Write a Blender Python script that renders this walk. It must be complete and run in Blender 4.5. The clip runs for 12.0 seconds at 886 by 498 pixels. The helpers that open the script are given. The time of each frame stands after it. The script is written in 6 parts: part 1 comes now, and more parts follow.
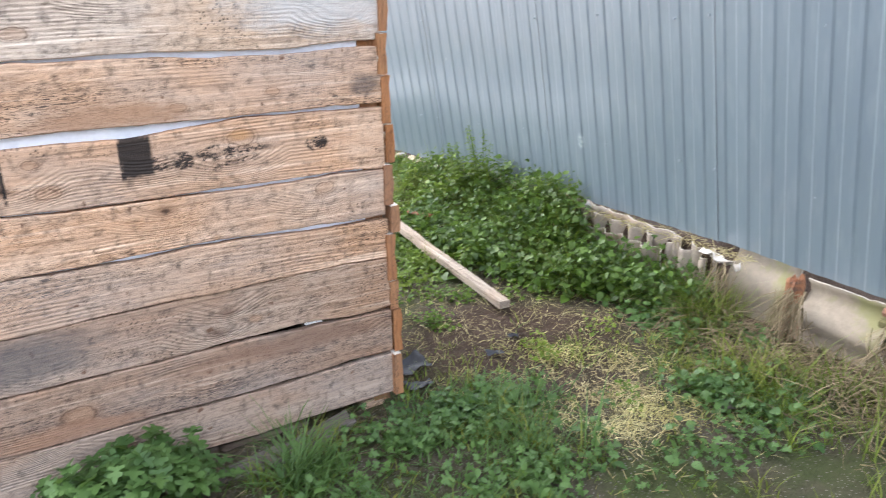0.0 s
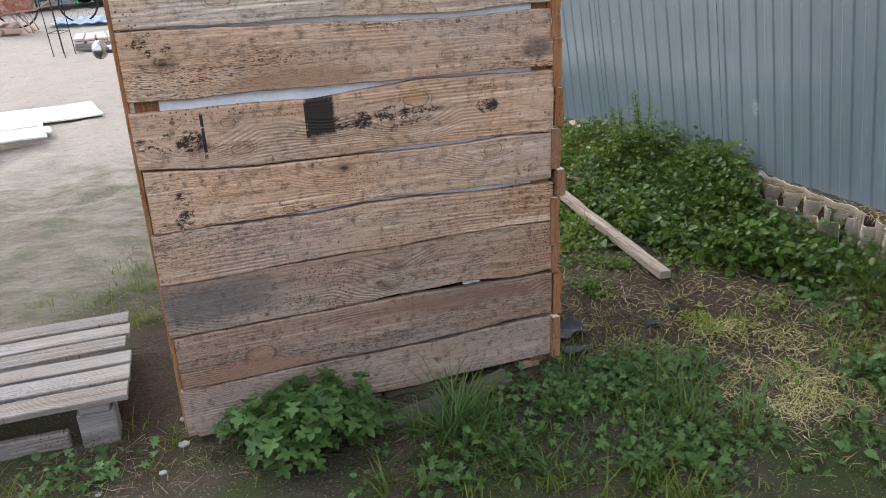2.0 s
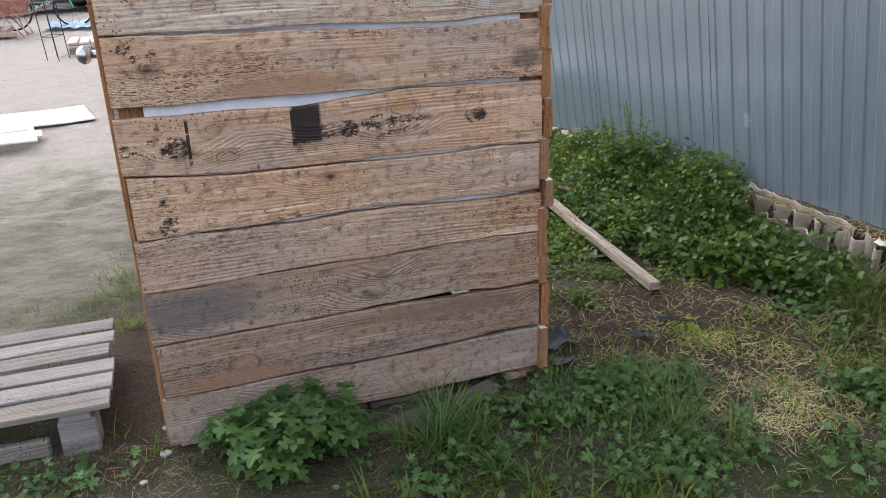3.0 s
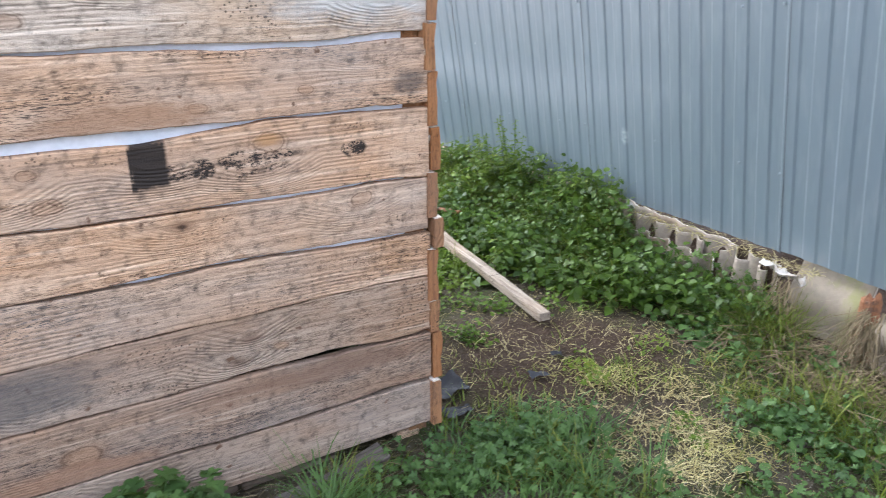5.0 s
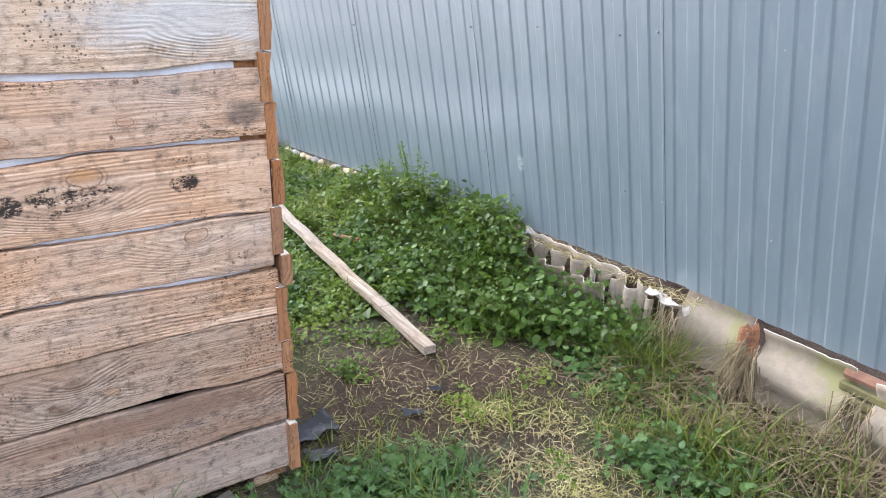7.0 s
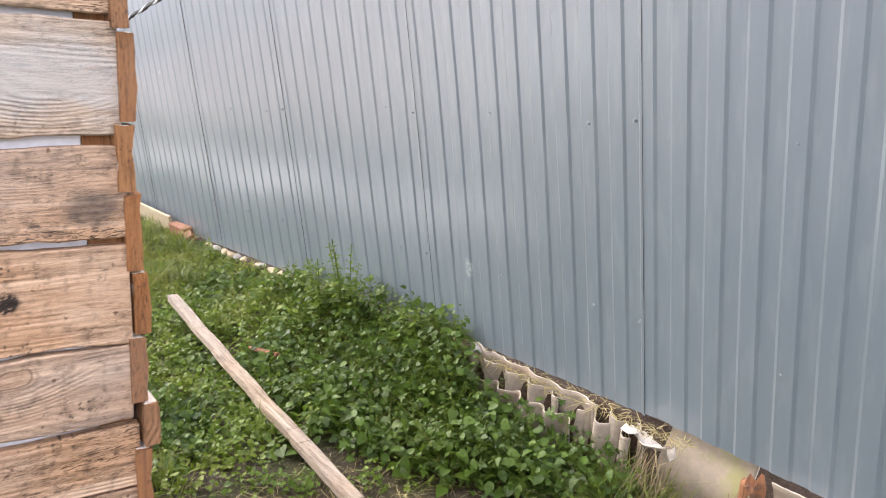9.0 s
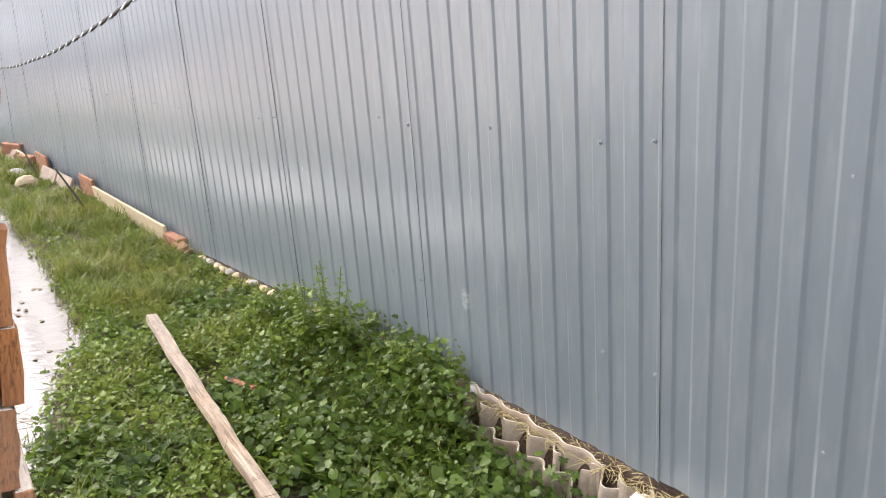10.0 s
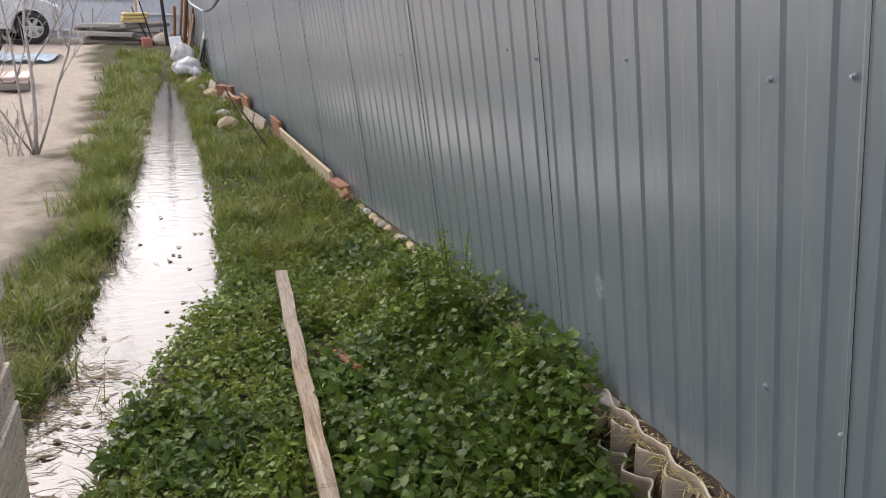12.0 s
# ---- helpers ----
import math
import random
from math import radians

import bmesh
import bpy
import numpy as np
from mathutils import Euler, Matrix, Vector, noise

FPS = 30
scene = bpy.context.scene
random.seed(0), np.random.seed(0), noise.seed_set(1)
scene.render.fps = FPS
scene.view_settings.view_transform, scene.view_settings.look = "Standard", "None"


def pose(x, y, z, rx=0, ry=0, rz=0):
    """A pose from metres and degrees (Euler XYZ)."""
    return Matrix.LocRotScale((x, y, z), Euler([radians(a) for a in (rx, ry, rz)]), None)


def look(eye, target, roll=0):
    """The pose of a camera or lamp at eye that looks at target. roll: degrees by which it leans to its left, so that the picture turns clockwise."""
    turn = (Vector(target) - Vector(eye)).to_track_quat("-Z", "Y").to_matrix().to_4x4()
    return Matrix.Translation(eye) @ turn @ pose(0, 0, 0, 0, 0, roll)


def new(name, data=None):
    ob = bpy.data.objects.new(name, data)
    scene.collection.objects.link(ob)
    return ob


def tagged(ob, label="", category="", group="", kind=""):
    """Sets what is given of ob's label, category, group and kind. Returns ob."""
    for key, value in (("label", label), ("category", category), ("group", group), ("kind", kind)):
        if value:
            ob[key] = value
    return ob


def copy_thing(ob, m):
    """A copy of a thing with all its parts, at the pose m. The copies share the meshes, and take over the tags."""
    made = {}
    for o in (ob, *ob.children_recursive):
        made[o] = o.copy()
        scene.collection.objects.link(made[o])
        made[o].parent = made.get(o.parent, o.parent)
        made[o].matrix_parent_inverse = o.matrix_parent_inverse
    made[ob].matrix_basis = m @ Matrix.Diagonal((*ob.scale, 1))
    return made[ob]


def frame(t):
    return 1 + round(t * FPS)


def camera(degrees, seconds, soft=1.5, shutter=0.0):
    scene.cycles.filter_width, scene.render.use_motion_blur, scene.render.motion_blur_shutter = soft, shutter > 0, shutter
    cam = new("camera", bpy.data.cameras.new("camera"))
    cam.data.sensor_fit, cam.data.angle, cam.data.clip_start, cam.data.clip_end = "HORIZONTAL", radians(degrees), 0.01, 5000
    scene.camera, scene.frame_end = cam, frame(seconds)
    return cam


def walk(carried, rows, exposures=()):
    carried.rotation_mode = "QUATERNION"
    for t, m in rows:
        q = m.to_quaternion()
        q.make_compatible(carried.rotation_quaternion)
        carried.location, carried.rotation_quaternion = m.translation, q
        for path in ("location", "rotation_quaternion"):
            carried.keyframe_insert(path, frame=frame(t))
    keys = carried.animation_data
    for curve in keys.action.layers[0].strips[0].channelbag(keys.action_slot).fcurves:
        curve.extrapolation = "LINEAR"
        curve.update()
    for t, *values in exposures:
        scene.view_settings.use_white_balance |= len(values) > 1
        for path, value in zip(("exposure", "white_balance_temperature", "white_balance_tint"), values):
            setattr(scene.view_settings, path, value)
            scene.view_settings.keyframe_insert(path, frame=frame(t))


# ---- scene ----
cam = camera(58.4, 12.0, soft=0.9, shutter=0.3)
PATH = [
    (0, (0.292, 0.197, 1.392), (1.212, 1.836, 0.711), -0.9),
    (0.5, (0.264, 0.185, 1.366), (1.005, 1.893, 0.636), -1.9),
    (1, (0.254, 0.221, 1.373), (0.901, 1.948, 0.597), -3.4),
    (1.5, (0.233, 0.182, 1.393), (0.809, 1.941, 0.634), -2.6),
    (2, (0.234, 0.182, 1.396), (0.799, 1.947, 0.644), -2.5),
    (2.5, (0.246, 0.186, 1.396), (0.817, 1.956, 0.658), -2.0),
    (4.5, (0.312, 0.344, 1.395), (1.009, 2.064, 0.65), -1.7),
    (5, (0.331, 0.533, 1.407), (1.234, 2.158, 0.67), -0.1),
    (5.5, (0.388, 0.569, 1.41), (1.384, 2.138, 0.671), 1.2),
    (6, (0.529, 0.513, 1.408), (1.538, 2.077, 0.675), 1.5),
    (6.5, (0.595, 0.486, 1.412), (1.602, 2.059, 0.697), 1.1),
    (7, (0.639, 0.468, 1.424), (1.64, 2.054, 0.73), 0.6),
    (9, (0.948, 0.919, 1.335), (2.106, 2.482, 0.868), 2.5),
    (9.5, (1.117, 1.013, 1.346), (2.24, 2.607, 0.903), 2.9),
    (10, (1.234, 1.14, 1.336), (2.346, 2.74, 0.884), 3.5),
    (10.5, (1.349, 1.283, 1.308), (2.326, 2.969, 0.857), 3.3),
    (11, (1.539, 1.341, 1.288), (2.256, 3.149, 0.821), 1.2),
    (11.5, (1.732, 1.394, 1.302), (2.307, 3.234, 0.769), 0.4),
    (12, (1.804, 1.502, 1.291), (2.4, 3.308, 0.673), 1.4),
]
EXPOSURES = [(0, 2.12, 5850, 11), (0.5, 1.87, 5850, 11), (1, 1.47, 5850, 11), (1.5, 1.22, 5850, 11), (2.5, 1.17, 5850, 11), (4.5, 1.47, 5570, 10), (5, 1.92, 5620, 10), (5.5, 2.12, 5620, 11), (7, 2.12, 5720, 12), (9, 2.02, 6500, 17), (10.5, 1.87, 6650, 17), (11, 1.52, 6600, 17), (11.5, 1.17, 6550, 16), (12, 1.04, 6550, 16)]
walk(cam, [(t, look(eye, target, roll)) for t, eye, target, roll in PATH], EXPOSURES)

# ---- world and sun: bright overcast ----
SUN_UP, SUN_ROUND = 36, 335
world = bpy.data.worlds.new("overcast_sky")
scene.world = world
world.use_nodes = True
wt = world.node_tree
wt.nodes.clear()
sky = wt.nodes.new("ShaderNodeTexSky")
sky.sky_type, sky.sun_disc = "NISHITA", False
sky.sun_elevation, sky.sun_rotation = radians(SUN_UP), radians(SUN_ROUND)
sky.air_density, sky.dust_density = 1.0, 9.0
pale = wt.nodes.new("ShaderNodeHueSaturation")
pale.inputs["Saturation"].default_value = 0.45
back = wt.nodes.new("ShaderNodeBackground")
back.inputs["Strength"].default_value = 0.15
out = wt.nodes.new("ShaderNodeOutputWorld")
wt.links.new(sky.outputs["Color"], pale.inputs["Color"])
cloud = wt.nodes.new("ShaderNodeMix")
cloud.data_type, cloud.blend_type = "RGBA", "MIX"
cloud.inputs[0].default_value = 0.6
cloud.inputs[7].default_value = (7.2, 7.4, 8.0, 1)
wt.links.new(pale.outputs["Color"], cloud.inputs[6])
wt.links.new(cloud.outputs[2], back.inputs["Color"])
wt.links.new(back.outputs["Background"], out.inputs["Surface"])
sun_data = bpy.data.lights.new("sun", "SUN")
sun_data.energy, sun_data.angle, sun_data.color = 0.35, radians(60), (1.0, 0.96, 0.9)
sun = new("sun", sun_data)
sun.matrix_world = look((0, 0, 0), (-math.sin(radians(SUN_ROUND)) * math.cos(radians(SUN_UP)), -math.cos(radians(SUN_ROUND)) * math.cos(radians(SUN_UP)), -math.sin(radians(SUN_UP))))


# ---- material helpers ----
class Mat:
    """A node material with short ways to add nodes."""

    def __init__(self, name):
        self.mat = bpy.data.materials.new(name)
        self.mat.use_nodes = True
        self.t = self.mat.node_tree
        self.bsdf = self.t.nodes["Principled BSDF"]
        self.out = self.t.nodes["Material Output"]
        self.pos = self.t.nodes.new("ShaderNodeTexCoord").outputs["Object"]
        self.rand = self.t.nodes.new("ShaderNodeObjectInfo").outputs["Random"]
        self.island = self.t.nodes.new("ShaderNodeNewGeometry").outputs["Random Per Island"]

    def put(self, socket, value):
        if isinstance(value, bpy.types.NodeSocket):
            self.t.links.new(value, socket)
        else:
            socket.default_value = value

    def scaled(self, vec, scale, offset=None):
        n = self.t.nodes.new("ShaderNodeMapping")
        self.put(n.inputs["Vector"], vec)
        n.inputs["Scale"].default_value = scale
        if offset is not None:
            m = self.t.nodes.new("ShaderNodeVectorMath")
            m.operation = "SCALE"
            m.inputs[0].default_value = (13.1, 7.7, 5.3)
            self.put(m.inputs["Scale"], offset)
            self.put(n.inputs["Location"], m.outputs[0])
        return n.outputs[0]

    def noise(self, vec, scale, detail=4, rough=0.55, distort=0.0):
        n = self.t.nodes.new("ShaderNodeTexNoise")
        self.put(n.inputs["Vector"], vec)
        n.inputs["Scale"].default_value, n.inputs["Detail"].default_value = scale, detail
        n.inputs["Roughness"].default_value, n.inputs["Distortion"].default_value = rough, distort
        return n.outputs[0]

    def cells(self, vec, scale, feature="F1"):
        n = self.t.nodes.new("ShaderNodeTexVoronoi")
        n.feature = feature
        self.put(n.inputs["Vector"], vec)
        n.inputs["Scale"].default_value = scale
        return n.outputs["Distance"]

    def wave(self, vec, scale, distort, detail=2, dscale=1.0):
        n = self.t.nodes.new("ShaderNodeTexWave")
        n.bands_direction = "Z"
        self.put(n.inputs["Vector"], vec)
        n.inputs["Scale"].default_value, n.inputs["Distortion"].default_value = scale, distort
        n.inputs["Detail"].default_value, n.inputs["Detail Scale"].default_value = detail, dscale
        return n.outputs["Fac"]

    def ramp(self, fac, *stops):
        n = self.t.nodes.new("ShaderNodeValToRGB")
        self.put(n.inputs[0], fac)
        e = n.color_ramp.elements
        while len(e) < len(stops):
            e.new(0.5)
        for el, (p, c) in zip(e, stops):
            el.position = p
            el.color = (c, c, c, 1) if isinstance(c, (int, float)) else (*c, 1)
        return n.outputs[0]

    def mix(self, fac, a, b, how="MIX"):
        n = self.t.nodes.new("ShaderNodeMix")
        n.data_type, n.blend_type = "RGBA", how
        self.put(n.inputs[0], fac)
        for s, v in ((n.inputs[6], a), (n.inputs[7], b)):
            self.put(s, (*v, 1) if isinstance(v, tuple) and len(v) == 3 else v)
        return n.outputs[2]

    def math(self, how, a, b=0.0):
        n = self.t.nodes.new("ShaderNodeMath")
        n.operation = how
        self.put(n.inputs[0], a)
        self.put(n.inputs[1], b)
        return n.outputs[0]

    def attr(self, name):
        n = self.t.nodes.new("ShaderNodeAttribute")
        n.attribute_name = name
        return n.outputs["Fac"]

    def near(self, centre, size):
        """1 at centre, 0 past size (an ellipsoid's half axes)."""
        n = self.t.nodes.new("ShaderNodeMapping")
        n.vector_type = "TEXTURE"
        self.put(n.inputs["Vector"], self.pos)
        n.inputs["Location"].default_value, n.inputs["Scale"].default_value = centre, size
        g = self.t.nodes.new("ShaderNodeTexGradient")
        g.gradient_type = "SPHERICAL"
        self.put(g.inputs[0], n.outputs[0])
        return g.outputs["Fac"]

    def patch(self, cx, cz, rx, rz):
        """1 in the middle of an upright rectangle, 0 at its rim, with a slightly ragged rim."""
        n = self.t.nodes.new("ShaderNodeSeparateXYZ")
        self.put(n.inputs[0], self.pos)
        wob = self.math("MULTIPLY", self.math("SUBTRACT", self.noise(self.pos, 30, 3), 0.5), 0.5)
        dx = self.math("DIVIDE", self.math("ABSOLUTE", self.math("SUBTRACT", n.outputs["X"], cx)), rx)
        dz = self.math("DIVIDE", self.math("ABSOLUTE", self.math("SUBTRACT", n.outputs["Z"], cz)), rz)
        return self.math("ADD", self.math("SUBTRACT", 1.0, self.math("MAXIMUM", dx, dz)), wob)

    def done(self, color, rough=0.8, metal=0.0, bump=None, strength=0.3, distance=0.01, spec=0.5, normal2=None):
        b = self.bsdf
        self.put(b.inputs["Base Color"], (*color, 1) if isinstance(color, tuple) else color)
        self.put(b.inputs["Roughness"], rough)
        b.inputs["Metallic"].default_value = metal
        b.inputs["Specular IOR Level"].default_value = spec
        if bump is not None:
            n = self.t.nodes.new("ShaderNodeBump")
            n.inputs["Strength"].default_value, n.inputs["Distance"].default_value = strength, distance
            self.put(n.inputs["Height"], bump)
            self.t.links.new(n.outputs[0], b.inputs["Normal"])
        return self.mat


def mat_wood(name, pale, mid, dark, grey=0.4, marks=False, across="x", grain=1.0):
    """Sawn softwood: grain along one axis, rings, knots, grey weathering."""
    m = Mat(name)
    s = {"x": (1, 1, 9), "y": (9, 1, 9), "z": (9, 9, 1)}[across]
    if across == "x":
        s = (1, 9, 9)
    if across == "y":
        s = (9, 1, 9)
    v = m.scaled(m.pos, s, m.rand)
    soft = m.noise(v, 1.1, 3)
    fibre = m.noise(v, 14 * grain, 8, 0.75, 0.3)
    sv = {"x": (0.45, 0, 1), "y": (0, 0.45, 1), "z": (1, 0, 0.45)}[across]
    kv = m.scaled(m.pos, sv, m.rand)
    knot = m.cells(kv, 5.5)
    sep = m.t.nodes.new("ShaderNodeSeparateXYZ")
    m.put(sep.inputs[0], m.pos)
    axis = sep.outputs["X"] if across == "z" else sep.outputs["Z"]
    swirl = m.math("ADD", m.math("MULTIPLY", m.ramp(knot, (0.0, 1.0), (0.42, 0.0)), 0.075), m.math("MULTIPLY", m.noise(m.scaled(m.pos, tuple(0.3 * q if q < 1 else q for q in sv), m.rand), 5, 3), 0.14))
    rings = m.math("MULTIPLY_ADD", m.math("SINE", m.math("MULTIPLY", m.math("ADD", axis, swirl), 560.0 * grain)), 0.5)
    rings.node.inputs[2].default_value = 0.5
    rings = m.math("MULTIPLY", rings, m.ramp(m.noise(kv, 6, 3), (0.42, 0.1), (0.66, 1.0)))
    col = m.mix(m.ramp(soft, (0.25, 0.0), (0.75, 1.0)), mid, pale)
    col = m.mix(m.math("MULTIPLY", m.rand, 0.35), col, dark)
    col = m.mix(m.math("MULTIPLY", m.ramp(rings, (0.35, 0.0), (1.0, 1.0)), 0.17), col, dark)
    col = m.mix(m.math("MULTIPLY", m.ramp(fibre, (0.5, 0.0), (0.62, 1.0)), 0.6), col, tuple(0.4 * c for c in dark))
    tint = m.ramp(m.noise(m.scaled(m.pos, sv, m.rand), 4.5, 4, 0.6), (0.45, 0.0), (0.62, 1.0))
    col = m.mix(m.math("MULTIPLY", tint, 0.45), col, (mid[0] * 1.05, mid[1] * 0.83, mid[2] * 0.6))
    long = {"x": (0.07, 1, 1), "y": (1, 0.07, 1), "z": (1, 1, 0.07)}[across]
    worn = m.ramp(m.noise(m.scaled(m.pos, tuple(0.4 * q if q < 1 else q for q in sv), m.rand), 7, 4, 0.6), (0.48, 0.0), (0.66, 1.0))
    for scale, low, depth in ((330, 0.585, 0.9), (620, 0.57, 0.75)):
        dash = m.noise(m.scaled(m.pos, tuple(q if q == 1 else q * 2.0 for q in long), m.rand), scale, 2, 0.5)
        col = m.mix(m.math("MULTIPLY", m.ramp(dash, (low, 0.0), (low + 0.03, depth)), m.ramp(worn, (0.0, 0.16), (1.0, 1.0))), col, tuple(0.2 * c for c in dark))
    streak = m.noise(m.scaled(m.pos, tuple(q if q == 1 else q * 0.3 for q in long), m.rand), 75, 3, 0.6)
    col = m.mix(m.ramp(streak, (0.56, 0.0), (0.72, 0.6)), col, tuple(min(1.0, 1.22 * c) for c in pale))
    col = m.mix(m.ramp(streak, (0.30, 0.55), (0.43, 0.0)), col, tuple(0.6 * c for c in dark))
    g = m.ramp(m.noise(m.scaled(m.pos, tuple(1 if a > 1 else 0.4 for a in s), m.rand), 3.2, 4), (0.42, 0.0), (0.68, 1.0))
    col = m.mix(m.math("MULTIPLY", g, grey), col, m.mix(fibre, (0.16, 0.145, 0.13), (0.42, 0.39, 0.36)))
    col = m.mix(m.ramp(knot, (0.05, 0.6), (0.12, 0.0)), col, tuple(0.75 * c for c in dark))
    col = m.mix(m.ramp(knot, (0.02, 0.9), (0.045, 0.0)), col, tuple(0.25 * c for c in dark))
    pin = m.cells(m.scaled(m.pos, tuple(0 if q == 0 else 1.0 for q in sv), m.rand), 95)
    col = m.mix(m.math("MULTIPLY", m.ramp(pin, (0.22, 0.9), (0.30, 0.0)), m.ramp(m.noise(kv, 9, 4), (0.56, 0.0), (0.64, 0.9))), col, (0.05, 0.035, 0.025))
    if marks:
        fleck = m.math("ADD", m.math("MULTIPLY", m.noise(m.scaled(m.pos, (0.5, 1, 1)), 210, 4, 0.8), 0.55), m.math("MULTIPLY", m.noise(m.scaled(m.pos, (0.6, 1, 1)), 42, 3, 0.6), 0.45))
        tar = None
        for (cx, cz), (rx, rz), cut in MARKS:
            shape = m.patch(cx, cz, rx, rz) if cut < 0.43 else m.math("ADD", m.near((cx, 2.4, cz), (rx * 1.25, 0.6, rz * 1.25)), m.math("MULTIPLY", m.math("SUBTRACT", m.noise(m.pos, 38, 3), 0.5), 0.6))
            hit = m.math("MULTIPLY", m.ramp(shape, (0.0, 0.0), (0.22, 1.0)), m.ramp(fleck, (cut - 0.03, 0.0), (cut + 0.03, 0.95)))
            tar = hit if tar is None else m.math("MAXIMUM", tar, hit)
        col = m.mix(tar, col, (0.012, 0.011, 0.011))
        warp = m.math("MULTIPLY", m.math("SUBTRACT", m.noise(m.pos, 26, 3), 0.5), 0.7)
        for kx, kz, kr in KNOTS:
            k1 = m.math("ADD", m.near((kx, 2.4, kz), (kr * 2.4, 0.6, kr * 1.3)), warp)
            col = m.mix(m.ramp(k1, (0.2, 0.0), (0.6, 0.4)), col, (0.33, 0.18, 0.095))
            col = m.mix(m.ramp(m.math("ABSOLUTE", m.math("SUBTRACT", k1, 0.42)), (0.0, 0.7), (0.09, 0.0)), col, (0.09, 0.05, 0.03))
            col = m.mix(m.ramp(m.math("ABSOLUTE", m.math("SUBTRACT", k1, 0.2)), (0.0, 0.4), (0.06, 0.0)), col, (0.14, 0.08, 0.05))
        blot = m.math("MULTIPLY", m.math("SUBTRACT", m.noise(m.scaled(m.pos, (1, 1, 4)), 7, 6, 0.7), 0.5), 1.5)
        for c, r, shade in STAINS:
            col = m.mix(m.math("MULTIPLY", m.ramp(m.math("ADD", m.near(c, r), m.math("MULTIPLY", blot, m.ramp(m.near(c, r), (0.0, 0.0), (0.15, 1.0)))), (0.1, 0.0), (0.6, 0.9)), m.ramp(fibre, (0.3, 0.95), (0.7, 0.6))), col, shade)
    h = m.math("SUBTRACT", m.math("MULTIPLY", rings, 0.5), fibre)
    return m.done(col, 0.82, bump=h, strength=0.9, distance=0.004, spec=0.2)


# tar smears and weathering on the board wall: centre, half axes, raggedness
MARKS = [
    ((0.598, 0.916), (0.045, 0.062), 0.33),
    ((0.560, 0.905), (0.008, 0.06), 0.42),
    ((0.675, 0.893), (0.05, 0.024), 0.545),
    ((0.718, 0.890), (0.026, 0.022), 0.47),
    ((0.845, 0.902), (0.095, 0.020), 0.50),
    ((0.835, 0.880), (0.085, 0.030), 0.555),
    ((0.772, 0.885), (0.003, 0.03), 0.5),
    ((1.106, 0.893), (0.032, 0.019), 0.47),
    ((0.275, 0.895), (0.005, 0.07), 0.42),
    ((0.238, 0.885), (0.034, 0.026), 0.48),
    ((0.15, 0.885), (0.05, 0.028), 0.545),
    ((0.17, 1.14), (0.05, 0.04), 0.55),
    ((0.19, 0.685), (0.025, 0.06), 0.52),
    ((0.70, 0.55), (0.32, 0.08), 0.615),
    ((0.75, 0.72), (0.45, 0.07), 0.66),
    ((0.7, 1.1), (0.55, 0.07), 0.655),
]
KNOTS = [(0.885, 0.935, 0.029), (0.37, 0.85, 0.022), (0.345, 0.925, 0.015), (1.12, 0.755, 0.022), (0.72, 1.035, 0.016), (0.985, 1.055, 0.014), (0.48, 0.655, 0.012), (0.78, 0.655, 0.009), (0.345, 0.205, 0.03), (0.87, 0.375, 0.014), (0.36, 1.245, 0.02), (0.46, 0.06, 0.018)]
STAINS = [
    ((1.27, 2.39, 1.05), (0.07, 0.5, 0.05), (0.07, 0.06, 0.055)),
    ((0.22, 2.39, 0.40), (0.28, 0.5, 0.10), (0.10, 0.09, 0.085)),
    ((1.15, 2.39, 1.28), (0.35, 0.5, 0.10), (0.5, 0.48, 0.45)),
    ((1.0, 2.39, 0.265), (0.5, 0.5, 0.05), (0.2, 0.12, 0.08)),
    ((0.55, 2.39, 1.03), (0.3, 0.5, 0.05), (0.3, 0.165, 0.09)),
    ((0.3, 2.39, 0.16), (0.3, 0.5, 0.04), (0.27, 0.15, 0.09)),
    ((0.88, 2.39, 0.945), (0.045, 0.5, 0.022), (0.42, 0.23, 0.10)),
]
WOOD_BOARD = mat_wood("weathered_board", (0.72, 0.515, 0.36), (0.55, 0.365, 0.235), (0.23, 0.125, 0.07), 0.42, marks=True)
WOOD_BOARD_PALE = mat_wood("pale_silvered_board", (0.76, 0.63, 0.50), (0.60, 0.47, 0.35), (0.24, 0.15, 0.10), 0.36, marks=True)
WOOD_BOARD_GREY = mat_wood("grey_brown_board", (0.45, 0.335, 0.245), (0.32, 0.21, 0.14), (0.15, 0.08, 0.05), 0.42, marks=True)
WOOD_SIDE = mat_wood("pale_side_board", (0.84, 0.79, 0.71), (0.72, 0.65, 0.56), (0.38, 0.29, 0.22), 0.2, across="y")
WOOD_RAW = mat_wood("raw_orange_pine", (0.40, 0.20, 0.085), (0.31, 0.14, 0.055), (0.17, 0.07, 0.03), 0.15, across="z")
WOOD_GREY = mat_wood("grey_weathered_slat", (0.30, 0.28, 0.255), (0.21, 0.19, 0.17), (0.10, 0.082, 0.07), 0.5)
WOOD_PLANK = mat_wood("pale_dry_plank", (0.47, 0.41, 0.33), (0.34, 0.27, 0.2), (0.14, 0.09, 0.06), 0.35, across="y")


